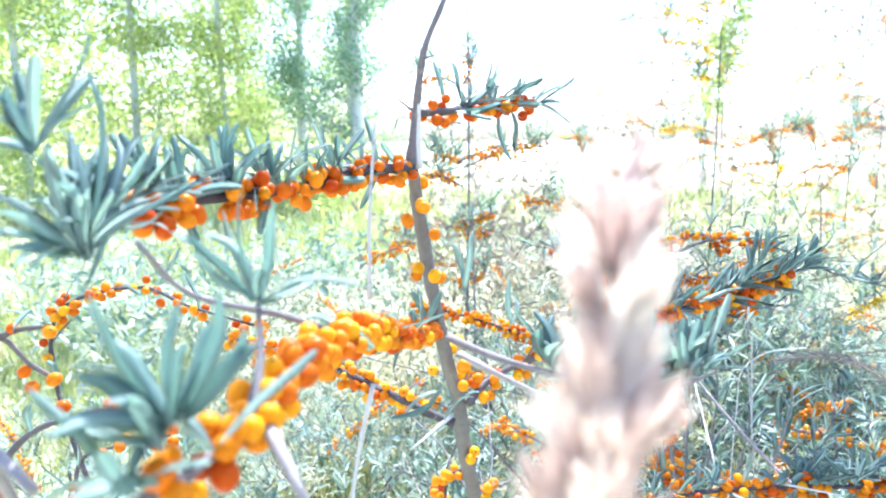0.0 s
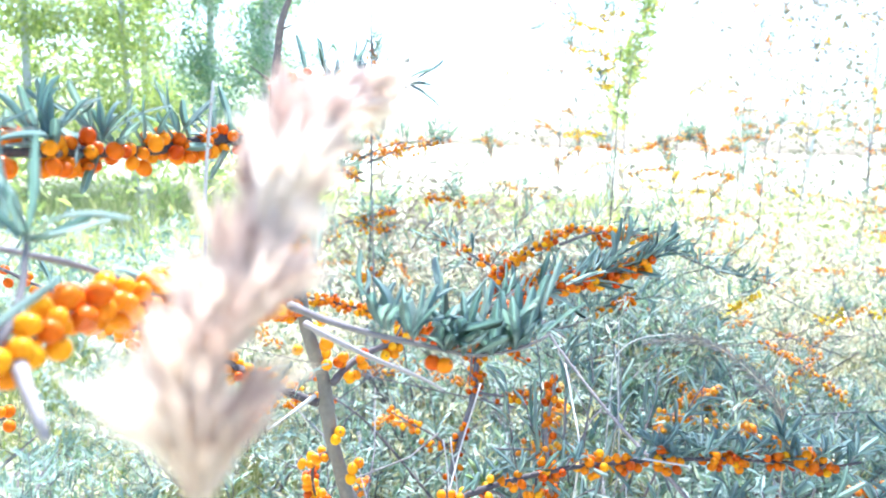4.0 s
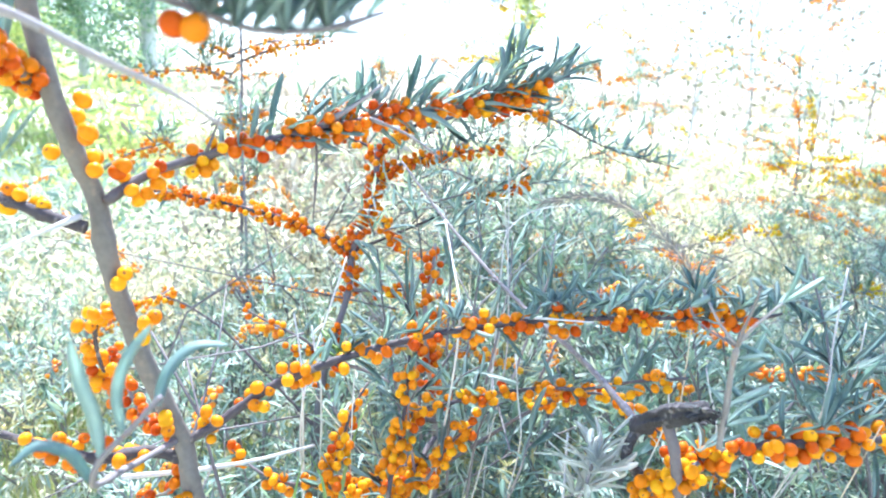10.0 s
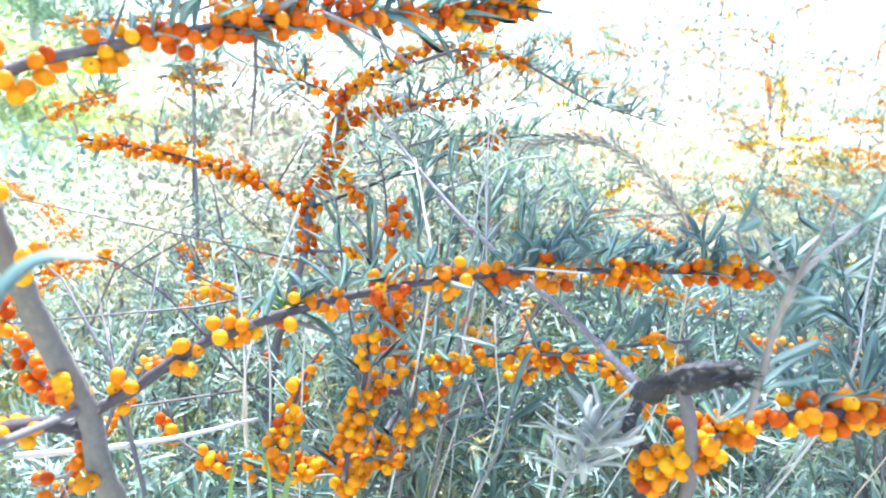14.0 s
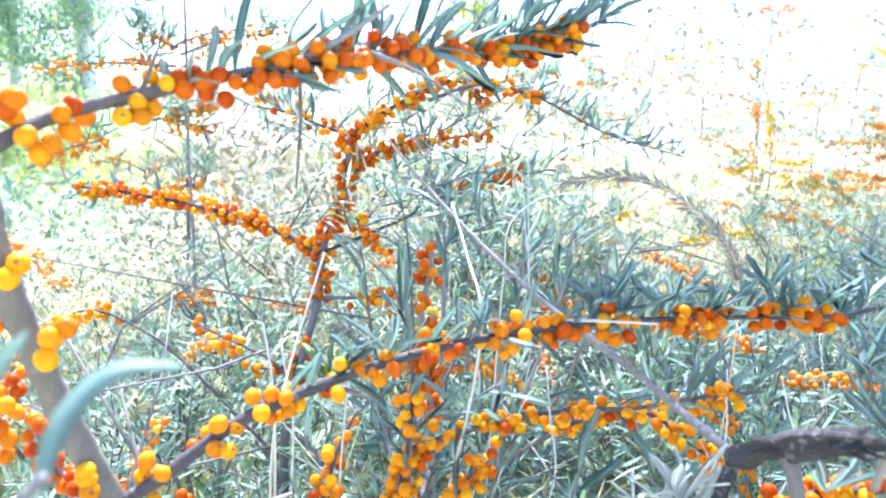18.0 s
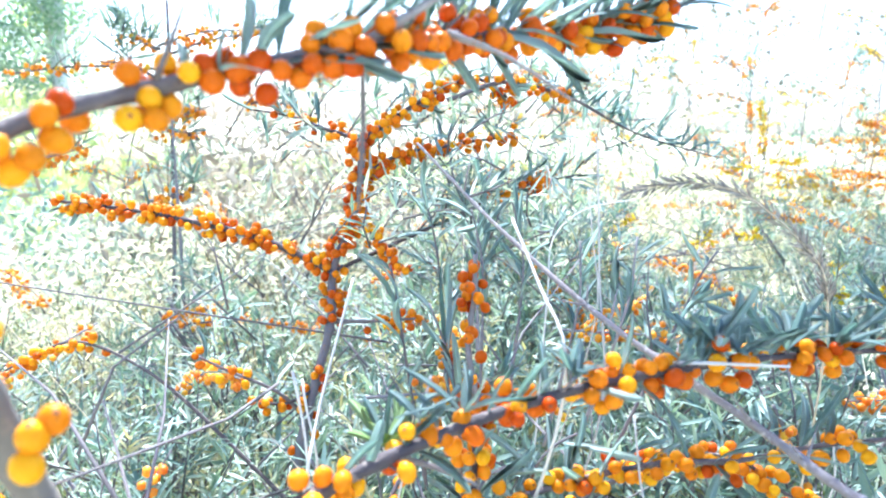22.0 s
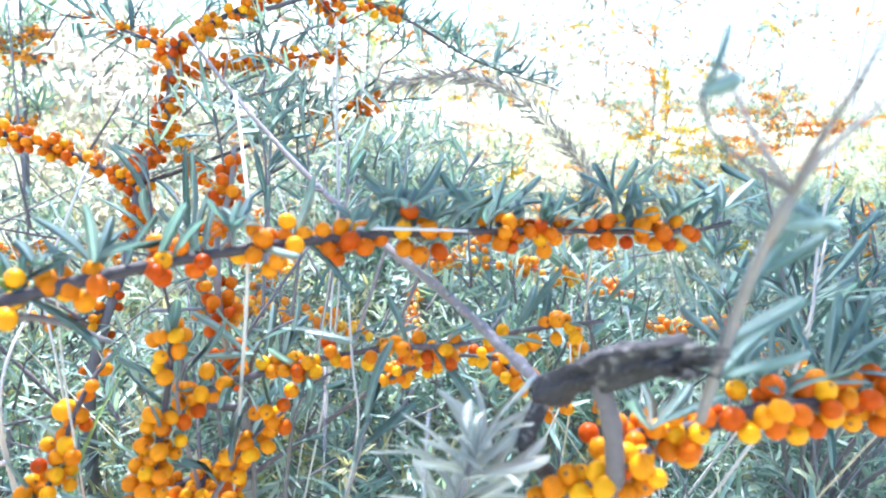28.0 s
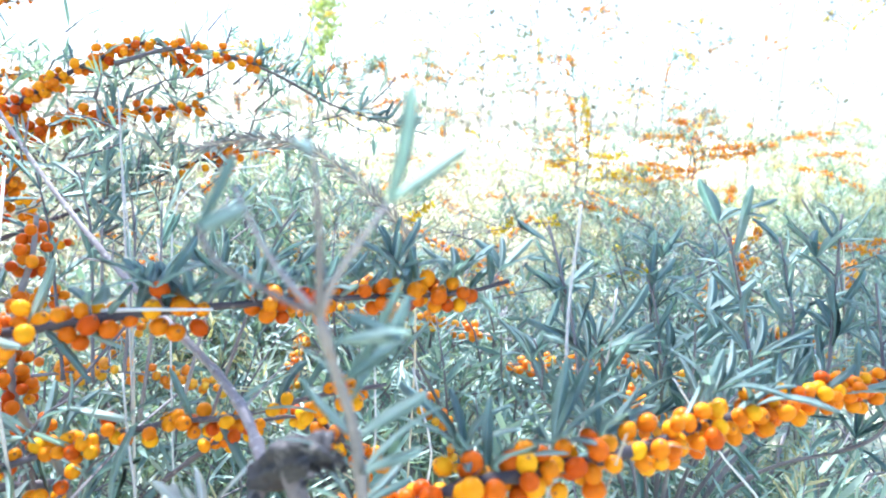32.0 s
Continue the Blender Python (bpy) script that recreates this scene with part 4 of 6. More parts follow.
SHOOTS_LOW = [((0.250, 0.721, 0.632), (0.236, 0.741, 0.686), 12, 0.045), ((0.225, 0.762, 0.652), (0.222, 0.788, 0.704), 10, 0.04), ((0.349, 0.728, 0.686), (0.352, 0.737, 0.727), 12, 0.036), ((0.342, 0.804, 0.698), (0.337, 0.819, 0.746), 12, 0.036), ((0.312, 0.820, 0.695), (0.306, 0.834, 0.739), 12, 0.036), ((0.388, 0.720, 0.690), (0.395, 0.727, 0.731), 12, 0.036), ((0.412, 0.685, 0.693), (0.431, 0.683, 0.727), 12, 0.036)]
SHOOTS_HIGH = [((0.268, 0.637, 0.613), (0.291, 0.630, 0.633), 9, 0.04), ((0.227, 0.633, 0.603), (0.243, 0.629, 0.620), 8, 0.042), ((0.289, 0.619, 0.586), (0.305, 0.615, 0.604), 8, 0.042), ((0.284, 0.850, 0.693), (0.276, 0.863, 0.742), 14, 0.04), ((0.326, 0.862, 0.726), (0.337, 0.865, 0.768), 14, 0.04), ((0.293, 0.536, 0.593), (0.300, 0.539, 0.615), 9, 0.034)]
for i, (a, c, n, ln) in enumerate(SHOOTS_LOW + SHOOTS_HIGH):
    branch(third, [(a[0] * 0.7 + 0.09, a[1] * 0.7 + 0.23, a[2] - 0.12), a, ((a[0] + c[0]) / 2, (a[1] + c[1]) / 2, (a[2] + c[2]) / 2 + 0.004), c], 0.0016, 0.0007, None, (0.45, 1.0, n), 560 + i, "shoot", TWIG, leaf_len=ln, up=0.5)

# ---- the shrub with the rotten stub ----
fourth = thing("sea_buckthorn_shrub", (0.40, 0.52, 0.0), "sea buckthorn shrub with a broken rotten stub and heavy berry clusters", "shrub", "sea buckthorn shrubs")
branch(fourth, [(0.40, 0.52, -0.01), (0.39, 0.51, 0.3), (0.37, 0.495, 0.55), (0.358, 0.476, 0.605), (0.340, 0.474, 0.628), (0.347, 0.474, 0.648)], 0.0065, 0.0038, None, None, 60, "trunk", CHARRED)


def broken_stub(points, r0, r1, sides, seed):
    """A weathered stub: deep cracks along the grain, chipped facets, and an end that is torn into splinters."""
    rng = np.random.default_rng(seed)
    line = spline(points, 0.0010)
    n = len(line)
    tang = np.gradient(line, axis=0)
    tang /= np.linalg.norm(tang, axis=1)[:, None]
    torn = rng.uniform(0.0, 0.30, sides)
    torn = 0.5 * torn + 0.25 * np.roll(torn, 1) + 0.25 * np.roll(torn, -1)
    crack = np.where(rng.random(sides) < 0.28, rng.uniform(0.25, 0.5, sides), 0.0)
    verts, faces = [], []
    side = np.cross(tang[0], (0.31, 0.52, 0.79))
    for i in range(n):
        side = unit(side - tang[i] * side.dot(tang[i]))
        up = np.cross(tang[i], side)
        t = i / (n - 1)
        knob = 0.35 * math.exp(-((t - 0.06) / 0.07) ** 2) + 0.22 * math.exp(-((t - 0.55) / 0.12) ** 2)
        for k in range(sides):
            a = 2 * math.pi * k / sides
            stop = 1.0 - torn[k]
            over = max(0.0, (t - stop) / (1 - stop + 1e-6))
            grain = noise.noise(Vector((math.cos(a) * 1.6, math.sin(a) * 1.6, t * 3.0 + seed)))
            chip = noise.noise(Vector((math.cos(a) * 4.0, math.sin(a) * 4.0, t * 14.0)))
            r = (r0 + (r1 - r0) * t) * (1 + knob + 0.34 * grain + 0.16 * chip - crack[k] * min(1.0, 3.0 * t))
            r *= 1.0 - 0.82 * min(1.0, over * 1.4)
            verts.append(line[i] + side * math.cos(a) * r * 1.15 + up * math.sin(a) * r * 0.95)
    for i in range(n - 1):
        for k in range(sides):
            a, b = i * sides + k, i * sides + (k + 1) % sides
            faces.append((a, b, b + sides, a + sides))
    faces.append(tuple(range((n - 1) * sides, n * sides)))
    faces.append(tuple(range(sides))[::-1])
    s = Soup()
    s.add(verts, faces)
    for i in range(22):
        at = line[-int(rng.integers(6, 26))] + rng.normal(0, r1 * 0.55, 3)
        way = tang[-1] * rng.uniform(0.006, 0.016) + rng.normal(0, 0.0022, 3)
        tube(s, np.array([at, at + way * 0.5, at + way]), rng.uniform(0.0008, 0.0020), 0.0003, 5)
    return s


stub = broken_stub([(0.347, 0.474, 0.648), (0.3478, 0.460, 0.661), (0.3470, 0.442, 0.672), (0.3465, 0.424, 0.683), (0.345, 0.404, 0.691)], 0.0050, 0.0072, 30, 7)
part("broken_stub", stub.mesh("broken_stub", [CHARRED]), fourth, "dark rotten broken branch stub")
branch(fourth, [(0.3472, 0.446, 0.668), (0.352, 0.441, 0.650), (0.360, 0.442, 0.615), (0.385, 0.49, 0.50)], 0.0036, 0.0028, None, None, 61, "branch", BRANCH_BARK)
branch(fourth, [(0.347, 0.470, 0.650), (0.354, 0.520, 0.651), (0.351, 0.558, 0.659), (0.317, 0.654, 0.694), (0.281, 0.743, 0.743), (0.251, 0.818, 0.793)], 0.0027, 0.0011, None, None, 62, "dead_branch", LICHEN, "long grey dead leaning branch", thorns=9)
fruit = branch(fourth, [(0.395, 0.50, 0.56), (0.369, 0.467, 0.616), (0.376, 0.455, 0.634), (0.390, 0.438, 0.645), (0.413, 0.422, 0.657), (0.481, 0.417, 0.656), (0.549, 0.425, 0.654), (0.656, 0.432, 0.646), (0.774, 0.434, 0.641)], 0.0030, 0.0018,
               [(0.16, 0.97, 2.0, 0.0065)], [(0.45, 1.0, 26)], 63, leaf_len=0.034, up=1.2, thorns=3, gold=0.55)
branch(fourth, [(0.395, 0.50, 0.56), (0.348, 0.459, 0.609), (0.359, 0.444, 0.629), (0.370, 0.438, 0.640)], 0.0028, 0.0015, (0.4, 1.0, 1.9), None, 64, gold=0.8)
for at, n in (((0.372, 0.442, 0.645), 5), ((0.419, 0.442, 0.658), 8), ((0.422, 0.428, 0.656), 6), ((0.457, 0.432, 0.658), 8), ((0.482, 0.429, 0.657), 7), ((0.552, 0.426, 0.668), 9), ((0.587, 0.427, 0.655), 7)):
    tuft(fruit, at, n, 0.034, int(1000 * at[0]), 0.9)
# young forked shoot very near the walk
fork = branch(fourth, [(0.361, 0.412, 0.665), (0.350, 0.398, 0.702), (0.338, 0.384, 0.726), (0.329, 0.372, 0.744)], 0.0018, 0.0013, None, None, 65, "shoot", TWIG)
for i, pts in enumerate([[(0.329, 0.372, 0.744), (0.331, 0.368, 0.753), (0.333, 0.362, 0.761), (0.337, 0.356, 0.771)], [(0.329, 0.372, 0.744), (0.319, 0.375, 0.749), (0.308, 0.378, 0.756), (0.304, 0.379, 0.764)], [(0.329, 0.372, 0.744), (0.327, 0.367, 0.755), (0.323, 0.358, 0.768), (0.319, 0.351, 0.781)], [(0.329, 0.372, 0.744), (0.320, 0.376, 0.755), (0.313, 0.384, 0.772)]]):
    branch(fork, pts, 0.0011 if i in (0, 2) else 0.0008, 0.0005, None, None, 66 + i, "twig", TWIG)
for b, t, w, k in [((0.337, 0.356, 0.771), (0.339, 0.348, 0.795), 0.0062, 0), ((0.337, 0.356, 0.771), (0.350, 0.345, 0.785), 0.005, 1), ((0.304, 0.379, 0.764), (0.312, 0.379, 0.780), 0.004, 0), ((0.304, 0.379, 0.763), (0.313, 0.375, 0.769), 0.0065, 1), ((0.336, 0.378, 0.735), (0.353, 0.369, 0.739), 0.0055, 2), ((0.340, 0.384, 0.722), (0.352, 0.374, 0.734), 0.005, 1), ((0.319, 0.351, 0.781), (0.316, 0.354, 0.784), 0.004, 0), ((0.345, 0.393, 0.719), (0.356, 0.381, 0.747), 0.0045, 0), ((0.339, 0.383, 0.741), (0.351, 0.370, 0.737), 0.0055, 1)]:
    put_leaf(fork, b, t, w, k, (0, -0.8, 0.4))

for at, n, wide in (((0.352, 0.400, 0.697), 2, 1.1), ((0.356, 0.405, 0.682), 3, 1.0), ((0.346, 0.393, 0.711), 2, 0.9)):
    tuft(fork, at, n, 0.030, int(1e4 * at[2]) + 3, wide, 0.0070)

# withered silver leaves on a low shoot beside the stub
silver_shoot = branch(fourth, [(0.36, 0.53, 0.45), (0.310, 0.486, 0.582), (0.317, 0.483, 0.602), (0.320, 0.481, 0.621)], 0.0022, 0.001, None, None, 680, "shoot", TWIG, "shoot of withered silvery leaves")
for at, n, wide in (((0.317, 0.483, 0.602), 9, 0.9), ((0.318, 0.482, 0.613), 10, 0.7), ((0.322, 0.481, 0.623), 9, 0.45), ((0.313, 0.487, 0.592), 8, 0.9), ((0.326, 0.476, 0.612), 8, 0.6)):
    tuft(silver_shoot, at, n, 0.036, int(1e4 * at[2]), wide, 0.0052, SILVER_LEAVES)

# leafy unfruiting shrub on the outer side
sixth = thing("leafy_shrub", (0.78, 0.62, 0.0), "blue-green leafy sea buckthorn shrub without berries", "shrub", "sea buckthorn shrubs")
branch(sixth, [(0.78, 0.62, -0.01), (0.76, 0.61, 0.2), (0.74, 0.60, 0.42)], 0.007, 0.004, None, None, 90, "trunk", BARK)
OUTER_SHOOTS = [((0.651, 0.468, 0.628), (0.626, 0.481, 0.733), 18, 0.048), ((0.599, 0.518, 0.601), (0.580, 0.543, 0.665), 14, 0.045), ((0.639, 0.507, 0.607), (0.648, 0.514, 0.670), 12, 0.045), ((0.746, 0.479, 0.616), (0.766, 0.493, 0.743), 18, 0.05), ((0.762, 0.442, 0.602), (0.763, 0.462, 0.700), 16, 0.05), ((0.565, 0.565, 0.613), (0.562, 0.575, 0.650), 12, 0.04), ((0.807, 0.540, 0.632), (0.803, 0.560, 0.714), 16, 0.045)]
INNER_SHOOTS = [((0.835, 0.454, 0.646), (0.833, 0.478, 0.756), 16, 0.05), ((0.555, 0.514, 0.623), (0.543, 0.547, 0.733), 16, 0.048), ((0.631, 0.525, 0.642), (0.627, 0.541, 0.698), 14, 0.045), ((0.687, 0.683, 0.625), (0.682, 0.701, 0.690), 14, 0.042), ((0.786, 0.674, 0.640), (0.793, 0.681, 0.695), 14, 0.042), ((0.881, 0.659, 0.624), (0.874, 0.676, 0.681), 14, 0.042)]
for i, (a, c, n, ln) in enumerate(OUTER_SHOOTS + INNER_SHOOTS):
    pts = [(0.74, 0.60, 0.40), ((a[0] + 0.74) / 2, (a[1] + 0.60) / 2, a[2] - 0.07), a, ((a[0] + c[0]) / 2 + 0.004, (a[1] + c[1]) / 2, (a[2] + c[2]) / 2), c]
    shoot = branch(sixth, pts, 0.0022, 0.0008, None, (0.55, 1.0, n), 590 + i, "shoot", TWIG, leaf_len=ln * 0.72, up=0.5)
    whorls(shoot, pts, 0.62, 1.0, 3, 8, ln * 0.8, 620 + i, 0.0062)

# ---- shrub at the near left ----
fifth = thing("sea_buckthorn_shrub", (-0.22, 0.52, 0.0), "small sea buckthorn shrub with loose berry clusters over sunlit grass", "shrub", "sea buckthorn shrubs")
branch(fifth, [(-0.22, 0.52, -0.01), (-0.22, 0.50, 0.4), (-0.303, 0.405, 0.743), (-0.275, 0.405, 0.805), (-0.250, 0.407, 0.823), (-0.215, 0.418, 0.824)], 0.006, 0.0018, (0.80, 1.0, 0.5), (0.6, 1.0, 12), 70, "trunk", TWIG)
branch(fifth, [(-0.22, 0.50, 0.42), (-0.289, 0.382, 0.852), (-0.262, 0.387, 0.885), (-0.252, 0.394, 0.868), (-0.242, 0.402, 0.855)], 0.0035, 0.0014, (0.72, 1.0, 0.45), (0.6, 1.0, 4), 71, gold=0.4)
branch(fifth, [(-0.262, 0.387, 0.886), (-0.252, 0.388, 0.890), (-0.237, 0.388, 0.892)], 0.0018, 0.001, (0.5, 1.0, 0.7), None, 72, gold=0.4)
branch(fifth, [(-0.22, 0.50, 0.42), (-0.269, 0.469, 0.765), (-0.240, 0.471, 0.778), (-0.202, 0.472, 0.786)], 0.0028, 0.0012, (0.75, 1.0, 0.5), (0.5, 1.0, 8), 73, gold=0.4)
branch(fifth, [(-0.22, 0.51, 0.5), (-0.343, 0.583, 0.847), (-0.277, 0.607, 0.868), (-0.235, 0.604, 0.852), (-0.173, 0.601, 0.834)], 0.0028, 0.0012, (0.6, 1.0, 0.7), (0.4, 1.0, 10), 74, gold=0.4)
branch(fifth, [(-0.22, 0.50, 0.45), (-0.133, 0.188, 0.909), (-0.115, 0.177, 0.903)], 0.0028, 0.0018, None, None, 75, "twig", TWIG)


# ---- low leafy shrubs that fill the ground behind ----
def low_shrub(x, y, radius, top, shoots, seed, strings=2, leaf=0.042, dry=0.0, per=16, name="low_shrub", label="low silvery-green sea buckthorn shrub with narrow leaves"):
    rng = np.random.default_rng(seed)
    ob = thing(name, (x, y, rise(x, y)), label, "shrub", "low leafy shrubs")
    for k in range(6):
        a = rng.uniform(0, 2 * math.pi)
        stem = Soup()
        tube(stem, spline([(x + rng.normal(0, 0.02), y + rng.normal(0, 0.02), rise(x, y) - 0.01), (x + 0.3 * radius * math.cos(a), y + 0.3 * radius * math.sin(a), top * 0.5), (x + 0.75 * radius * math.cos(a), y + 0.75 * radius * math.sin(a), top * 0.85)], 0.04), 0.005, 0.002, 6)
        part("stem", stem.mesh("stem", [TWIG]), ob)
    s = Soup()
    rad = radius * np.sqrt(rng.uniform(0, 1, shoots))
    a = rng.uniform(0, 2 * math.pi, shoots)
    dome = 1 - 0.35 * (rad / radius) ** 2
    z = top * dome * rng.uniform(0.5, 0.95, shoots) ** 0.7
    roots = np.stack([x + rad * np.cos(a), y + rad * np.sin(a), z], axis=1)
    ways = np.stack([0.7 * np.cos(a) * rad / radius + rng.normal(0, 0.45, shoots), 0.7 * np.sin(a) * rad / radius + rng.normal(0, 0.45, shoots), rng.uniform(0.35, 1.1, shoots)], axis=1)
    lengths = rng.uniform(0.05, 0.12, shoots)
    mix = rng.random(shoots)
    # dry raises the share of sun-pale and yellowing leaves; below zero imitates shade.
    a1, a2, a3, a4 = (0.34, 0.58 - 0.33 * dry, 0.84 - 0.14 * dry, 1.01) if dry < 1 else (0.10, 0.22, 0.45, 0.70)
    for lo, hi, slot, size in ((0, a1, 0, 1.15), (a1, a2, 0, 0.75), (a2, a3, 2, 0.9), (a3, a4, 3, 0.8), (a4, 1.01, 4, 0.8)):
        pick = (mix >= lo) & (mix < hi)
        if pick.any():
            add_shoots(s, roots[pick], ways[pick], lengths[pick], per, leaf * size, rng, slot)
    part("foliage", s.mesh("foliage", [FOLIAGE, TWIG, FOLIAGE_PALE, FOLIAGE_DRY, PALE_LEAF]), ob, kind="stuff")
    for k in range(strings):
        b = rng.uniform(0, 2 * math.pi)
        r1 = radius * rng.uniform(0.2, 0.9)
        p = np.array([x + r1 * math.cos(b), y + r1 * math.sin(b), top * rng.uniform(0.8, 1.05)])
        d = np.array([rng.normal(0, 1), rng.normal(0, 0.6), rng.normal(0, 0.35)])
        d = unit(d) * rng.uniform(0.08, 0.16)
        line = spline([p - d, p + np.array([0, 0, 0.012]), p + d], 0.006)
        st = Soup()
        tube(st, line, 0.0018, 0.0008, 5, slot=1)
        add_berries(st, berry_spots(line, 0.05, 0.95, 0.0046, 0.0015, 1.1, rng), rng)
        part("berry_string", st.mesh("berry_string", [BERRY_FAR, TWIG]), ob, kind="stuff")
    return ob


NEAR_SHRUBS = [(0.34, 0.92, 0.20, 0.56, 260, 2), (0.62, 0.82, 0.20, 0.60, 260, 2), (0.10, 1.12, 0.20, 0.50, 200, 1), (0.48, 1.22, 0.24, 0.56, 300, 3), (0.68, 1.42, 0.23, 0.74, 380, 1), (0.92, 1.35, 0.2, 0.55, 220, 2), (0.82, 1.10, 0.24, 0.57, 280, 2), (0.85, 0.62, 0.20, 0.56, 260, 2), (1.10, 0.85, 0.22, 0.60, 260, 2), (0.60, 0.50, 0.17, 0.52, 180, 1), (0.22, 1.50, 0.24, 0.58, 220, 2), (0.60, 1.62, 0.28, 0.50, 300, 3), (1.05, 1.50, 0.28, 0.50, 300, 3), (1.45, 1.20, 0.28, 0.62, 280, 2)]
MIDDLE_SHRUBS = [(1.40, 0.75, 0.26, 0.58, 240, 2), (1.35, 1.95, 0.34, 0.50, 300, 3), (0.85, 2.10, 0.34, 0.50, 300, 3), (1.85, 1.65, 0.34, 0.64, 300, 3), (2.0, 1.1, 0.34, 0.60, 260, 2), (1.75, 2.4, 0.36, 0.54, 280, 3), (2.4, 2.0, 0.4, 0.66, 280, 3), (0.35, 2.2, 0.3, 0.55, 220, 2), (-0.45, 1.75, 0.3, 0.40, 160, 1), (-0.1, 1.9, 0.3, 0.46, 180, 2), (-0.9, 1.5, 0.3, 0.36, 140, 1), (0.1, 2.7, 0.36, 0.56, 240, 2), (-0.7, 2.5, 0.36, 0.50, 220, 1), (0.7, 2.8, 0.36, 0.60, 260, 2)]
FAR_SHRUBS = [(1.3, 3.0, 0.4, 0.62, 260, 2), (2.9, 2.6, 0.42, 0.62, 260, 2), (2.2, 3.1, 0.42, 0.62, 260, 2), (3.3, 1.7, 0.42, 0.58, 240, 2), (2.7, 1.2, 0.4, 0.56, 240, 2), (3.6, 2.0, 0.45, 0.85, 240, 3), (4.4, 2.6, 0.5, 1.0, 240, 3), (3.0, 1.55, 0.35, 0.70, 220, 2), (5.2, 2.7, 0.6, 1.1, 220, 3), (4.2, 1.9, 0.5, 0.8, 220, 3), (-0.20, 1.35, 0.24, 0.46, 200, 1), (-0.55, 1.1, 0.22, 0.42, 160, 1), (0.02, 0.86, 0.15, 0.42, 140, 1)]
# Shade is put into the leaf mix where dry is negative, sun where high.
for i, (x, y, r, top, n, k) in enumerate(NEAR_SHRUBS + MIDDLE_SHRUBS + FAR_SHRUBS):
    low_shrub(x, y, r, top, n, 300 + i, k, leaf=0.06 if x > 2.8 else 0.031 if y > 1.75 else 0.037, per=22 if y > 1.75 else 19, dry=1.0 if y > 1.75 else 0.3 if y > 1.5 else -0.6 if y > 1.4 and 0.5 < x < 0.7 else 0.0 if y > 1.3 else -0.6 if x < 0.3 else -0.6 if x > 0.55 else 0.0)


# ---- shrubs and trees further off ----
def berry_bush(x, y, height, seed, arms=9, leaf_shoots=60, label="tall sparse sea buckthorn bush with rows of yellow-orange berries", fruit_mat=None, leaf_mat=None):
    rng = np.random.default_rng(seed)
    z0 = rise(x, y)
    ob = thing("berry_bush", (x, y, z0), label, "shrub", "bushes further off")
    line = spline([(x, y, z0 - 0.02), (x + rng.normal(0, 0.04), y, z0 + height * 0.5), (x + rng.normal(0, 0.06), y, z0 + height)], 0.08)
    s = Soup()
    tube(s, line, 0.006, 0.0015, 7, 0.15, rng)
    part("trunk", s.mesh("trunk", [TWIG]), ob)
    leaves = Soup()
    for k in range(arms):
        h = height * rng.uniform(0.3, 0.95)
        a = rng.uniform(0, 2 * math.pi)
        ln = rng.uniform(0.18, 0.42) * (1.25 - h / height * 0.6)
        p = np.array([np.interp(h + z0, line[:, 2], line[:, j]) for j in range(3)])
        q = p + np.array([math.cos(a) * ln, math.sin(a) * ln, rng.uniform(-0.02, 0.14)])
        arm = spline([p, (p + q) / 2 + np.array([0, 0, 0.03]), q], 0.02)
        b = Soup()
        tube(b, arm, 0.004, 0.0015, 5, slot=1)
        add_berries(b, berry_spots(arm, 0.15, 0.95, 0.0055, 0.003, 0.8, rng, 1.4, 1.4), rng)
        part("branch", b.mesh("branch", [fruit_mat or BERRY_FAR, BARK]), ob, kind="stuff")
        n = max(2, leaf_shoots // arms)
        t = rng.uniform(0.3, 1.1, n)
        roots = p + (q - p) * t[:, None]
        ways = rng.normal(0, 0.5, (n, 3)) + np.array([0, 0, 0.8])
        add_shoots(leaves, roots, ways, rng.uniform(0.05, 0.12, n), 12, 0.05, rng)
    part("foliage", leaves.mesh("foliage", [leaf_mat or FOLIAGE, BARK]), ob, kind="stuff")
    return ob


for i, (x, y, h, arms, ls) in enumerate([(2.42, 2.62, 1.15, 13, 60), (2.9, 2.3, 0.95, 10, 60), (3.3, 2.9, 1.3, 10, 60), (1.9, 3.4, 1.3, 9, 70), (2.5, 3.9, 1.7, 10, 80), (3.4, 4.2, 1.6, 10, 80), (0.75, 3.6, 1.1, 8, 60), (-0.1, 3.0, 0.95, 6, 40), (1.5, 4.6, 1.9, 8, 80), (4.2, 3.4, 1.5, 9, 80)]):
    berry_bush(x, y, h, 500 + i, arms, ls)


# Every other bush takes PALE_LEAF, with the glare put into its colour.
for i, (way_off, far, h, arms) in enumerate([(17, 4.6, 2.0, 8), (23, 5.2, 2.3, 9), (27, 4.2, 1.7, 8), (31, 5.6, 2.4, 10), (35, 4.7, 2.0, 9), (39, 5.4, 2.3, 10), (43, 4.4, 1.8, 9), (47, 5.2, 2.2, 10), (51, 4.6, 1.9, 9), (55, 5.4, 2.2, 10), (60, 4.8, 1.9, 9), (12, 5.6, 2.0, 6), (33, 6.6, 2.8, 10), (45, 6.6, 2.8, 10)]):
    berry_bush(far * math.sin(radians(way_off)), far * math.cos(radians(way_off)), h, 540 + i, arms, 34, "tall sea buckthorn bush with sparse pale or grey sprigs and berries", BERRY_YELLOW if i % 3 else BERRY_FAR, PALE_LEAF if i % 2 else GREY_LEAF)


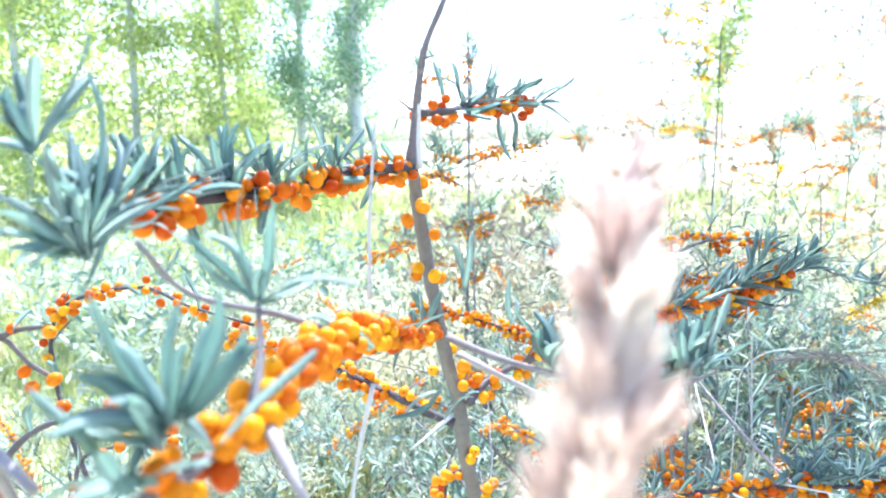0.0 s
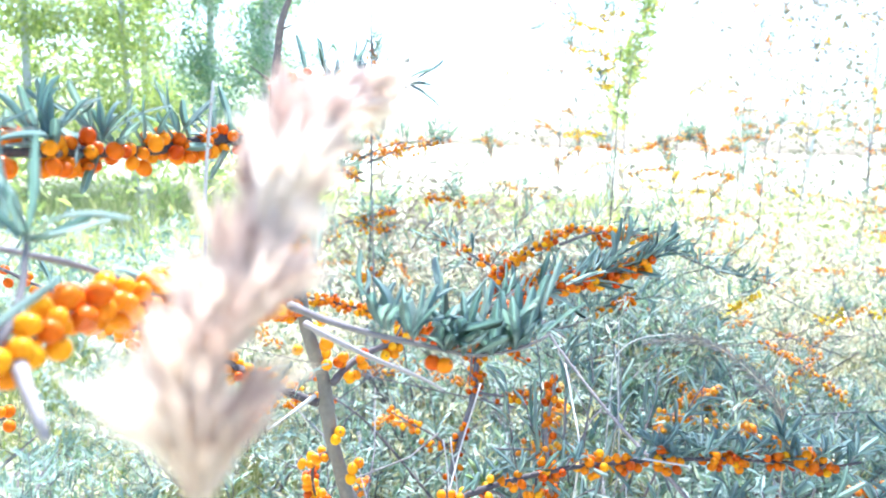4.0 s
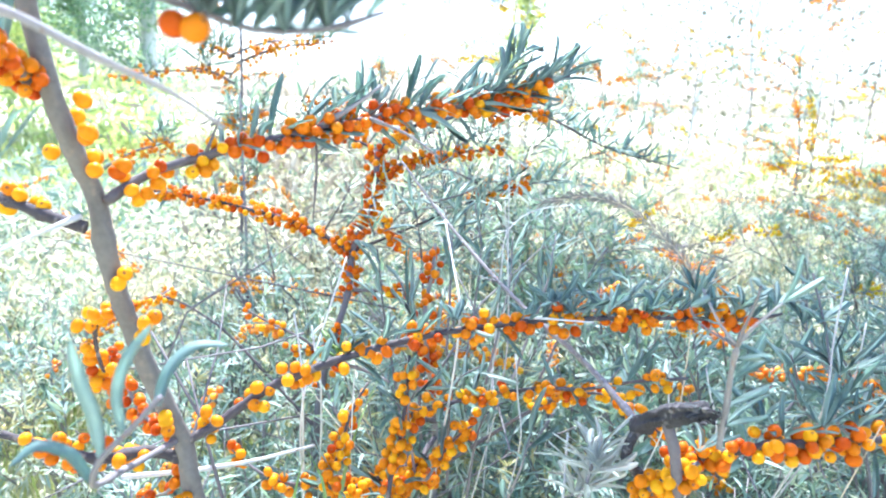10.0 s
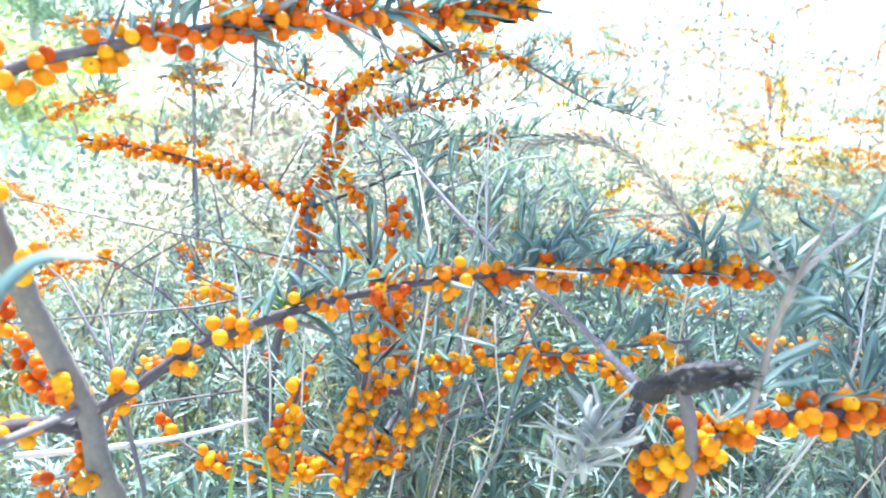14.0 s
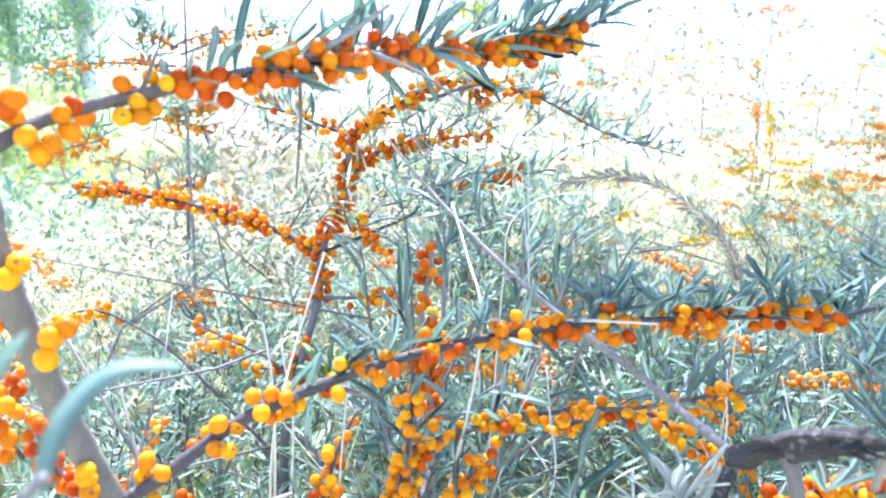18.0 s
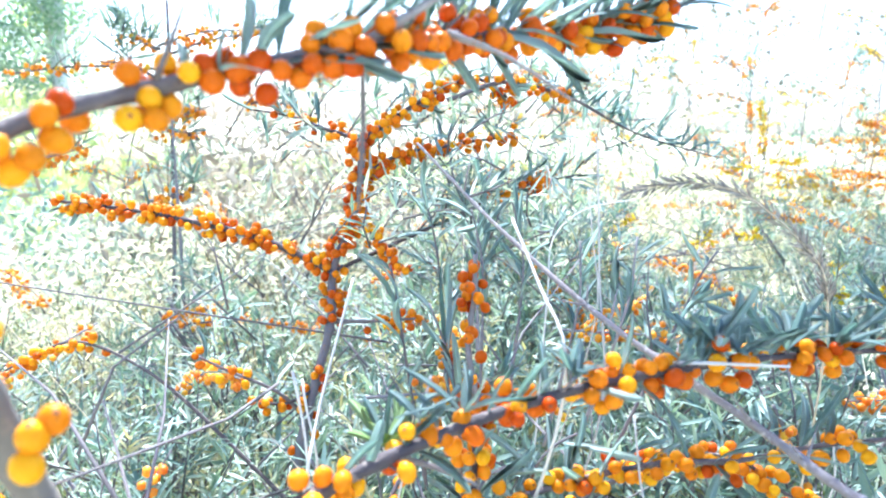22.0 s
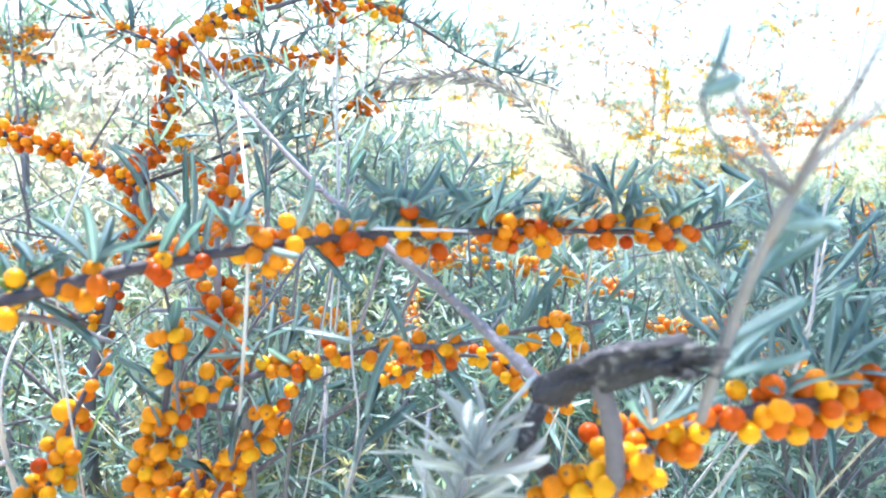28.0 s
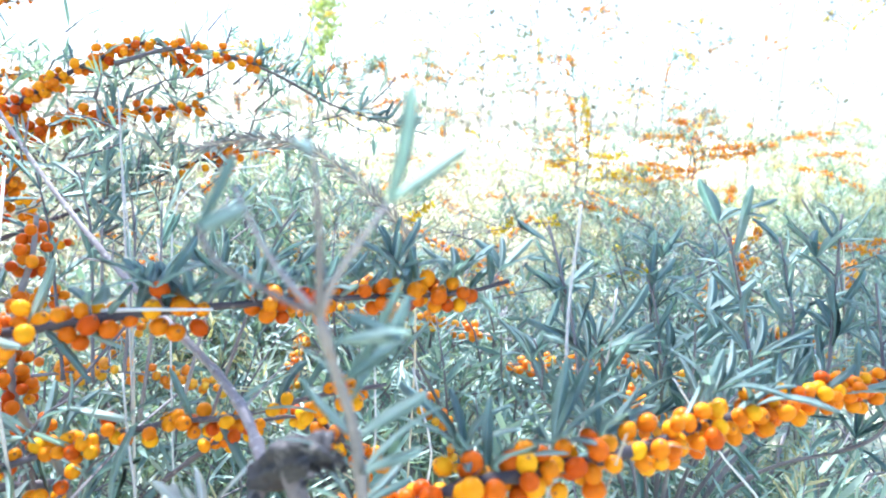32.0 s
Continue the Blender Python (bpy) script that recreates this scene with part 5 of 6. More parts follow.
def string_bush(name_at, height, arms, seed, label, mat=None, density=1.0, berry=0.0058):
    """A sparse bush of which each fruiting arm has its own run."""
    rng = np.random.default_rng(seed)
    x, y = name_at
    ob = thing("berry_bush", (x, y, rise(x, y)), label, "shrub", "bushes further off")
    s = Soup()
    tube(s, spline([(x, y, rise(x, y) - 0.02), (x + 0.02, y, height * 0.5), (x + 0.01, y, height)], 0.06), 0.006, 0.0015, 7, 0.15, rng)
    part("trunk", s.mesh("trunk", [TWIG]), ob)
    leaves = Soup()
    for pts in arms:
        arm = spline(pts, 0.02)
        u = Soup()
        tube(u, arm, 0.0035, 0.0015, 5, slot=1)
        add_berries(u, berry_spots(arm, 0.1, 0.98, berry, 0.003, density, rng, 1.2, 1.6), rng)
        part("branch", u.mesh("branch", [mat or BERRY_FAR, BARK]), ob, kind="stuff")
        n = 5
        roots = arm[rng.integers(len(arm) // 2, len(arm), n)]
        add_shoots(leaves, roots, rng.normal(0, 0.4, (n, 3)) + np.array([0, 0, 0.8]), rng.uniform(0.04, 0.10, n), 12, 0.05, rng)
    part("foliage", leaves.mesh("foliage", [FOLIAGE, BARK]), ob, kind="stuff")
    return ob


string_bush((0.05, 1.84), 1.55, [[(0.048, 1.865, 0.949), (0.133, 1.871, 0.984), (0.280, 1.873, 0.998)], [(0.053, 1.854, 0.880), (-0.006, 1.858, 0.908), (-0.060, 1.859, 0.911)], [(0.046, 1.898, 1.155), (-0.006, 1.901, 1.174), (-0.060, 1.902, 1.180)], [(0.048, 1.864, 0.941), (0.009, 1.867, 0.960), (-0.037, 1.867, 0.964)], [(0.050, 1.904, 1.051), (-0.031, 1.922, 1.063), (-0.089, 1.935, 1.068)], [(0.056, 1.881, 0.929), (0.159, 1.868, 0.972), (0.276, 1.849, 0.990)], [(0.049, 1.877, 0.904), (-0.090, 1.905, 0.903), (-0.229, 1.928, 0.881)], [(0.054, 1.923, 1.156), (0.079, 1.926, 1.201), (0.072, 1.935, 1.245)], [(0.054, 1.884, 0.944), (0.030, 1.890, 0.953), (0.013, 1.894, 0.956)]], 610, "thin upright sea buckthorn with reddish berry strings")
string_bush((2.923, 2.283), 0.852, [[(2.926, 2.304, 0.676), (2.931, 2.330, 0.791), (2.687, 2.463, 0.809)], [(2.930, 2.325, 0.766), (3.064, 2.258, 0.784), (3.265, 2.156, 0.800)], [(2.932, 2.336, 0.815), (2.889, 2.372, 0.873), (2.801, 2.423, 0.891)], [(2.928, 2.316, 0.730), (3.062, 2.249, 0.745), (3.175, 2.196, 0.768)], [(2.926, 2.304, 0.676), (2.837, 2.348, 0.662), (2.703, 2.418, 0.659)]], 611, "sea buckthorn bush with long orange berry arms", None, 2.4, 0.0062)
string_bush((2.485, 2.607), 0.997, [[(2.490, 2.606, 0.714), (2.497, 2.626, 0.837), (2.485, 2.658, 0.985)], [(2.489, 2.597, 0.664), (2.390, 2.635, 0.680), (2.294, 2.661, 0.631)], [(2.489, 2.597, 0.664), (2.625, 2.542, 0.633), (2.791, 2.488, 0.665)], [(2.488, 2.586, 0.603), (2.601, 2.546, 0.608), (2.743, 2.494, 0.602)], [(2.490, 2.606, 0.714), (2.603, 2.563, 0.706), (2.674, 2.542, 0.727)], [(2.486, 2.575, 0.541), (2.647, 2.517, 0.543), (2.836, 2.448, 0.537)]], 612, "sea buckthorn bush with bright yellow berry rows", BERRY_YELLOW, 2.4, 0.0062)
string_bush((1.062, 1.760), 0.541, [[(1.046, 1.751, 0.525), (1.100, 1.743, 0.561), (1.154, 1.736, 0.599)], [(1.354, 1.767, 0.509), (1.394, 1.757, 0.519), (1.427, 1.751, 0.533)], [(1.499, 1.731, 0.536), (1.531, 1.723, 0.541), (1.560, 1.716, 0.545)], [(1.385, 1.328, 0.482), (1.449, 1.311, 0.485), (1.507, 1.293, 0.481)], [(1.554, 1.496, 0.500), (1.590, 1.485, 0.494), (1.619, 1.476, 0.492)]], 613, "low sea buckthorn with short bright berry strings", BERRY_YELLOW, 2.2, 0.006)
string_bush((0.06, 1.62), 0.86, [[(-0.208, 1.670, 0.689), (-0.152, 1.673, 0.724), (-0.059, 1.675, 0.752)], [(0.005, 1.678, 0.787), (0.062, 1.679, 0.802), (0.140, 1.680, 0.830)], [(0.026, 1.658, 0.654), (0.061, 1.658, 0.661), (0.104, 1.658, 0.671)], [(0.217, 1.781, 0.839), (0.262, 1.781, 0.848), (0.314, 1.777, 0.834)], [(0.119, 1.672, 0.767), (0.083, 1.675, 0.781), (0.048, 1.675, 0.778)]], 616, "slight sea buckthorn with golden berry strings over pale herbs", None, 2.0, 0.0056)
string_bush((1.15, 2.93), 1.62, [[(1.147, 2.992, 1.494), (1.060, 3.007, 1.521), (0.935, 3.030, 1.572)], [(1.147, 3.000, 1.548), (1.084, 3.012, 1.571), (1.204, 2.999, 1.590)], [(1.166, 2.968, 1.356), (1.099, 2.986, 1.413), (0.949, 3.006, 1.423)], [(1.166, 2.968, 1.356), (1.112, 2.973, 1.339), (1.027, 2.983, 1.339)], [(1.150, 2.956, 1.263), (1.113, 2.963, 1.275), (1.068, 2.969, 1.278)], [(1.153, 2.922, 1.040), (1.040, 2.940, 1.064), (0.928, 2.951, 1.046)]], 614, "tall thin sea buckthorn with yellow berry rows", BERRY_YELLOW, 1.8, 0.0058)
string_bush((1.257, 2.978), 1.000, [[(1.242, 3.003, 0.980), (1.190, 3.013, 0.999), (1.121, 3.023, 1.007)], [(1.247, 3.001, 0.967), (1.409, 2.990, 1.031), (1.524, 2.982, 1.073)], [(1.429, 2.989, 1.037), (1.432, 2.982, 0.998), (1.430, 2.976, 0.955)], [(1.256, 2.986, 0.878), (1.346, 2.979, 0.906), (1.461, 2.966, 0.914)], [(1.539, 2.948, 0.860), (1.655, 2.940, 0.902), (1.758, 2.923, 0.875)], [(1.628, 2.955, 0.978), (1.718, 2.949, 1.014), (1.790, 2.934, 0.978)]], 615, "bare branching sea buckthorn with orange berry strings", None, 1.5, 0.0055)


def tree(x, y, height, seed, leaf_mat, spread, leaves, leaf_size, trunk_r, label, start=0.1, clumps=60, droop=0.0, loose=0.16):
    rng = np.random.default_rng(seed)
    z0 = rise(x, y)
    ob = thing("tree", (x, y, z0), label, "tree", "trees at the meadow's edge")
    line = spline([(x, y, z0 - 0.1), (x + rng.normal(0, 0.1), y + rng.normal(0, 0.1), z0 + height * 0.35), (x + rng.normal(0, 0.2), y, z0 + height * 0.7), (x + rng.normal(0, 0.3), y, z0 + height)], 0.4)
    s = Soup()
    tube(s, line, trunk_r, trunk_r * 0.25, 10, 0.1, rng)
    crown = Soup()
    per = leaves // clumps
    for k in range(clumps):
        h = height * (start + (1 - start) * rng.random())
        p = np.array([np.interp(h + z0, line[:, 2], line[:, j]) for j in range(3)])
        a = rng.uniform(0, 2 * math.pi)
        ln = spread * rng.uniform(0.35, 1.0) * (1.1 - 0.6 * h / height)
        q = p + np.array([math.cos(a) * ln, math.sin(a) * ln, ln * rng.uniform(0.2, 0.9) - droop * ln])
        if k < 40:
            limb = Soup()
            tube(limb, np.array([p, (p + q) / 2 + np.array([0, 0, 0.08 * ln]), q]), trunk_r * 0.22, trunk_r * 0.05, 5)
            part("limb", limb.mesh("limb", [TRUNK]), ob)
        t = rng.uniform(0.25, 1.1, per)
        base = p + (q - p) * t[:, None] + rng.normal(0, loose * spread + 0.05, (per, 3))
        way = rng.normal(0, 1, (per, 3)) + np.array([0, 0, -0.4])
        size = leaf_size * rng.uniform(0.6, 1.3, per)
        add_leaves(crown, base, way, rng.normal(0, 1, (per, 3)), size, size * 0.7, rng.uniform(0, 0.3, per))
    part("trunk", s.mesh("trunk", [TRUNK]), ob)
    part("crown", crown.mesh("crown", [leaf_mat]), ob, kind="stuff")
    return ob


MEADOW_TREES = [(-1.75, 14.0, 13, POPLAR_LEAF, 1.2, 26000, 0.14, 0.05), (-3.1, 15.0, 13, POPLAR_LEAF, 1.2, 26000, 0.10, 0.03), (-4.2, 13.5, 12, TREE_LEAF, 1.3, 22000, 0.07, 0.03), (-5.6, 12.5, 11, TREE_LEAF, 1.5, 22000, 0.07, 0.03), (-7.0, 11.5, 10, TREE_LEAF, 1.6, 22000, 0.08, 0.03), (-8.5, 12.5, 11, TREE_LEAF, 1.7, 22000, 0.08, 0.03), (-5.0, 17.0, 13, TREE_LEAF, 1.6, 22000, 0.08, 0.03), (-2.4, 18.0, 12, TREE_LEAF, 1.6, 12000, 0.08, 0.03), (-9.5, 10.0, 9, TREE_LEAF, 1.7, 12000, 0.08, 0.03)]
THIN_TREES = [(4.1, 10.8, 4.4, TREE_LEAF, 0.5, 1500, 0.02, 0.3), (4.6, 12.0, 6, GREY_LEAF, 1.2, 450, 0.03, 0.02), (6.6, 11.0, 6, GREY_LEAF, 1.6, 450, 0.03, 0.02), (8.6, 10.5, 6, GREY_LEAF, 1.8, 450, 0.03, 0.02), (10.2, 9.0, 6, GREY_LEAF, 1.8, 450, 0.03, 0.02), (11.5, 7.5, 6, GREY_LEAF, 1.8, 450, 0.03, 0.02), (7.8, 8.2, 3.4, GREY_LEAF, 1.4, 350, 0.025, 0.02), (5.6, 8.0, 3.0, GREY_LEAF, 1.3, 350, 0.025, 0.02)]
for i, (x, y, h, mat, sp, n, r, first) in enumerate(MEADOW_TREES + THIN_TREES):
    tree(x, y, h, 700 + i, mat, sp, n, 0.066 if x < 0 else 0.085, r, "slender pale-trunked leafy tree at the edge of the meadow", first, 90 if x < 0 else 46, 0.0, 0.10 if x < 0 else 0.035)


# This tree stands out of view, added to cast dappled shade on the shrubs.
def shade_tree():
    rng = np.random.default_rng(321)
    ob = thing("unseen_shade_tree", (3.1, 1.2, rise(3.1, 1.2)), "unseen leaning leafy tree added to shade the shrubs", "tree")
    s = Soup()
    tube(s, spline([(3.1, 1.2, -0.05), (3.0, 1.4, 1.1), (2.7, 1.8, 2.1), (2.2, 2.1, 2.8), (1.6, 2.5, 3.3)], 0.1), 0.07, 0.02, 10, 0.1, rng)
    part("trunk", s.mesh("trunk", [BARK]), ob)
    crown = Soup()
    for k in range(46):
        p = np.array((2.4, 2.0, 2.5)) + (np.array((1.6, 2.5, 3.3)) - np.array((2.4, 2.0, 2.5))) * rng.random()
        q = np.array((1.92, 2.20, 3.05)) + rng.normal(0, 1, 3) * np.array((0.62, 0.5, 0.25))
        limb = Soup()
        tube(limb, np.array([p, (p + q) / 2 + np.array([0, 0, 0.05]), q]), 0.012, 0.003, 5)
        part("limb", limb.mesh("limb", [BARK]), ob)
        n = 68
        base = q + rng.normal(0, 0.17, (n, 3))
        size = 0.085 * rng.uniform(0.6, 1.3, n)
        add_leaves(crown, base, rng.normal(0, 1, (n, 3)), rng.normal(0, 0.6, (n, 3)) + np.array([0, 0, 1.0]), size, size * 0.6, rng.uniform(0, 0.3, n))
    part("crown", crown.mesh("crown", [POPLAR_LEAF]), ob, kind="stuff")


shade_tree()


def thicket(name, spots, height, per, size, mat, seed, label):
    """Rough distant undergrowth: clumps of leaves that stand on the ground."""
    rng = np.random.default_rng(seed)
    s = Soup()
    for x, y, z in spots:
        h = height * rng.uniform(0.5, 1.3)
        base = np.array([x, y, z]) + np.stack([rng.normal(0, 0.3 * height, per), rng.normal(0, 0.3 * height, per), h * rng.random(per)], axis=1)
        way = rng.normal(0, 1, (per, 3)) + np.array([0, 0, 0.5])
        ln = size * rng.uniform(0.6, 1.3, per)
        add_leaves(s, base, way, rng.normal(0, 1, (per, 3)), ln, ln * 0.3, rng.uniform(0, 0.3, per))
    return solo(name, s.mesh(name, [mat]), label, "undergrowth", kind="stuff")


t_rng = np.random.default_rng(77)
thicket("far_thicket", scatter(100, 2.4, 9.0, 3.3, 7.0, t_rng), 0.85, 80, 0.07, PALE_LEAF, 78, "undergrowth beyond the shrubs, coloured pale as if in glare")
thicket("far_thicket", scatter(80, 1.2, 13.0, 5.5, 9.5, t_rng), 2.2, 46, 0.075, GREY_LEAF, 79, "sparse grey-leaved thicket along the far edge of the meadow")
thicket("far_thicket", scatter(60, -12.0, 0.0, 7.0, 13.0, t_rng), 0.9, 130, 0.13, TREE_LEAF, 80, "yellow-green undergrowth below the trees")
thicket("far_thicket", scatter(56, -15.0, -5.0, 16.0, 21.0, t_rng), 6.0, 170, 0.24, TREE_LEAF, 88, "light yellow-green crowns of the wood behind the slender trees")
thicket("near_thicket", scatter(60, -2.2, 1.0, 2.0, 4.2, t_rng), 0.46, 110, 0.055, FOLIAGE_PALE, 81, "silvery herbs among the grass, coloured as if sunlit")
thicket("dry_thicket", scatter(20, 0.0, 1.5, 2.5, 4.4, t_rng), 0.72, 110, 0.06, DRY_HERB, 83, "withered brown herbs behind the shrubs")
thicket("dry_thicket", scatter(20, 1.2, 3.6, 2.4, 4.2, t_rng), 0.6, 80, 0.06, DRY_HERB, 84, "withered brown herbs in bleached grass")
thicket("near_thicket", scatter(50, -2.0, 1.0, 2.2, 4.2, t_rng), 0.46, 110, 0.055, FOLIAGE, 82, "grey-green herbs among the bleached grass")


thicket("dry_thicket", scatter(46, 0.1, 0.75, 2.2, 3.4, t_rng), 0.74, 120, 0.05, DRY_HERB, 85, "brown withered herbs in front of the trees")


# PALE_LEAF puts the washed-out look of full sun into these herbs.
thicket("pale_herbs", scatter(40, -0.55, 0.22, 1.65, 2.3, t_rng), 0.50, 220, 0.024, PALE_LEAF, 86, "pale herbs between the shrubs, colour washed out as by sun")
thicket("pale_herbs", scatter(90, 0.2, 2.1, 1.85, 2.7, t_rng), 0.60, 190, 0.026, PALE_LEAF, 87, "pale herbs behind the low shrubs, colour washed out as by sun")


# ---- dry grasses and stalks ----
def stalk(name, pts, r0, r1, label, category="grass stalk", mat=None, seed=0):
    return solo(name, tube_mesh(name, pts, r0, r1, mat or STRAW, 6, 0.05, 0.01, seed), label, category)


def foot(p, dx=0.0, dy=0.03):
    """The place on the ground under a point."""
    return (p[0] + dx, p[1] + dy, -0.01)


def plume(line, radius, count, bristle, seed, label, start=0.35, mat=None, stem_r=0.0012, name="grass_seed_head", tip_taper=0.55, husk=0.10, flare=0.62):
    """A stalk with a head of many long husks."""
    rng = np.random.default_rng(seed)
    ob = thing(name, line[0], label, "grass")
    ln = spline(line, 0.0008)
    s = Soup()
    tube(s, ln, stem_r, stem_r * 0.5, 6)
    part("stalk", s.mesh("stalk", [STRAW]), ob)
    h = Soup()
    n = len(ln)
    k = (start * (n - 1) + (1 - start) * (n - 2) * rng.random(count)).astype(int)
    base = ln[k]
    tang = ln[np.minimum(k + 1, n - 1)] - ln[k - 1]
    tang /= np.linalg.norm(tang, axis=1)[:, None]
    out = rng.normal(0, 1, (count, 3))
    out -= tang * np.sum(out * tang, axis=1)[:, None]
    out /= np.linalg.norm(out, axis=1)[:, None]
    t = (k / (n - 1) - start) / (1 - start)
    lump = 0.75 + 0.25 * np.sin(t * 26 + 3 * np.arctan2(out[:, 1], out[:, 0]))
    reach = lump * radius * (0.35 + 0.65 * np.sin(np.pi * np.clip(t * 0.8 + 0.2, 0, 1))) * (1 - (1 - tip_taper) * t)
    way = out * flare + tang * rng.uniform(0.6, 1.4, count)[:, None]
    add_leaves(h, base + out * (reach * rng.uniform(0.0, 0.6, count))[:, None], way, rng.normal(0, 1, (count, 3)), bristle * rng.uniform(0.5, 1.2, count), bristle * husk * rng.uniform(0.6, 1.4, count), rng.uniform(-0.1, 0.25, count))
    part("seed_head", h.mesh("seed_head", [mat or PLUME]), ob, kind="stuff")
    return ob


def silky_head(line, start, spikelets, husks, length, seed, label):
    """A grass stalk with a soft head of silky spikelets that overlap upwards, in lobes with a waist between them."""
    rng = np.random.default_rng(seed)
    ob = thing("grass_seed_head", line[0], label, "grass")
    ln = spline(line, 0.0008)
    s = Soup()
    tube(s, ln, 0.0008, 0.0004, 6)
    part("stalk", s.mesh("stalk", [STRAW]), ob)
    n = len(ln)
    for i in range(spikelets):
        t = (i + rng.uniform(0.0, 0.8)) / spikelets
        lobe = 0.45 + 0.55 * abs(math.sin(math.pi * (t * 3.0 + 0.1))) ** 0.7
        k = min(n - 2, int((start + (1 - start) * t) * (n - 1)))
        tang = unit(ln[k + 1] - ln[k - 1])
        a = 2.4 * i + rng.uniform(-0.5, 0.5)
        out = np.array([math.cos(a), math.sin(a), 0.0])
        out = unit(out - tang * out.dot(tang))
        axis = unit(out * rng.uniform(0.3, 0.95) * lobe * (1.0 - 0.25 * t) + tang)
        size = length * rng.uniform(0.75, 1.2) * (0.55 + 0.45 * lobe) * (1.0 - 0.22 * t)
        root = ln[k] + out * 0.0012
        u = rng.random(husks)
        fan = rng.normal(0, 0.17, (husks, 3))
        fan -= axis * (fan @ axis)[:, None]
        base = root + axis * (size * 0.5 * u)[:, None] + fan * (size * 0.2 * u)[:, None]
        h = Soup()
        add_leaves(h, base, axis + fan, rng.normal(0, 1, (husks, 3)), size * rng.uniform(0.35, 0.8, husks), rng.uniform(0.0003, 0.0014, husks), rng.uniform(-0.3, 0.3, husks))
        part("spikelet", h.mesh("spikelet", [PLUME]), ob)
    return ob


silky_head([(0.034, 0.072, 0.0), (0.028, 0.072, 0.6), (0.0200, 0.074, 0.91), (0.0200, 0.0790, 0.940), (0.0212, 0.0858, 0.9538), (0.0252, 0.0957, 0.9646), (0.0286, 0.1115, 0.9786), (0.0360, 0.1380, 0.9890), (0.0440, 0.1660, 0.9960)], 0.888, 84, 60, 0.0175, 80, "pale pinkish silky grass seed head nodding on a thin stalk")
a0 = np.array((0.503, 0.652, 0.705))
plume([foot(a0, 0.05, 0.05), (a0[0] + 0.02, a0[1] + 0.02, 0.4), a0, np.array((0.477, 0.656, 0.737)), np.array((0.442, 0.676, 0.767)), np.array((0.409, 0.695, 0.774)), np.array((0.370, 0.713, 0.765))], 0.006, 500, 0.012, 81, "drooping dry grey-brown grass panicle", start=0.78, mat=DRY_HUSK, stem_r=0.0012)
STALKS_MIDDLE = [((0.255, 0.594, 0.694), (0.259, 0.631, 0.722), (0.262, 0.674, 0.754), 0.0016), ((0.317, 0.515, 0.626), (0.311, 0.503, 0.610), (0.304, 0.489, 0.588), 0.0016), ((0.141, 0.691, 0.586), (0.157, 0.725, 0.626), (0.187, 0.760, 0.702), 0.0016), ((0.163, 0.767, 0.573), (0.158, 0.774, 0.601), (0.155, 0.780, 0.625), 0.0018), ((0.137, 0.655, 0.625), (0.135, 0.661, 0.649), (0.131, 0.668, 0.674), 0.0016), ((0.323, 0.668, 0.700), (0.322, 0.676, 0.735), (0.321, 0.685, 0.771), 0.0008), ((0.176, 0.596, 0.669), (0.180, 0.596, 0.678), (0.184, 0.597, 0.692), 0.001)]
STALKS_OUTER = [((0.460, 0.534, 0.608), (0.457, 0.542, 0.631), (0.454, 0.549, 0.654), 0.0012), ((0.314, 0.591, 0.586), (0.312, 0.599, 0.615), (0.311, 0.608, 0.651), 0.0012), ((0.578, 0.523, 0.642), (0.584, 0.526, 0.670), (0.588, 0.529, 0.694), 0.0016), ((0.645, 0.443, 0.562), (0.621, 0.467, 0.606), (0.600, 0.488, 0.647), 0.0014), ((0.320, 0.651, 0.637), (0.320, 0.664, 0.718), (0.320, 0.677, 0.801), 0.0012), ((0.492, 0.468, 0.650), (0.499, 0.475, 0.705), (0.507, 0.481, 0.754), 0.0014), ((0.451, 0.587, 0.594), (0.452, 0.591, 0.615), (0.453, 0.596, 0.643), 0.0012)]
for i, (a, b, c, r) in enumerate(STALKS_MIDDLE + STALKS_OUTER):
    lowest = min((a, b, c), key=lambda v: v[2])
    pts = [a, b, c] if a[2] == lowest[2] else [c, b, a]
    stalk("dry_stalk", [foot(pts[0], 0.02, 0.30), (pts[0][0] + 0.01, pts[0][1] + 0.11, pts[0][2] * 0.62), *pts], r, r * 0.5, "bleached dry grass stalk standing among the leaves", seed=i, mat=DEAD)
# arching thin stalk
c0 = np.array((0.369, 0.807, 0.670))
stalk("dry_stalk", [foot(c0), (c0[0], c0[1] + 0.01, 0.4), c0, np.array((0.376, 0.815, 0.716)), np.array((0.402, 0.812, 0.740)), np.array((0.447, 0.802, 0.750))], 0.0013, 0.0006, "thin dry grass stalk arching over the shrub", mat=DEAD)
# long pale straw lying across the foot of the shrub
straw_lo = np.array((0.004, 0.599, 0.575))
solo("dry_straw", tube_mesh("dry_straw", [straw_lo, np.array((0.053, 0.605, 0.572)), np.array((0.095, 0.613, 0.571)), np.array((0.147, 0.639, 0.566))], 0.0022, 0.0014, DEAD, 6, 0.1, 0.01), "bleached straw lodged across the foot of the shrub", "straw")
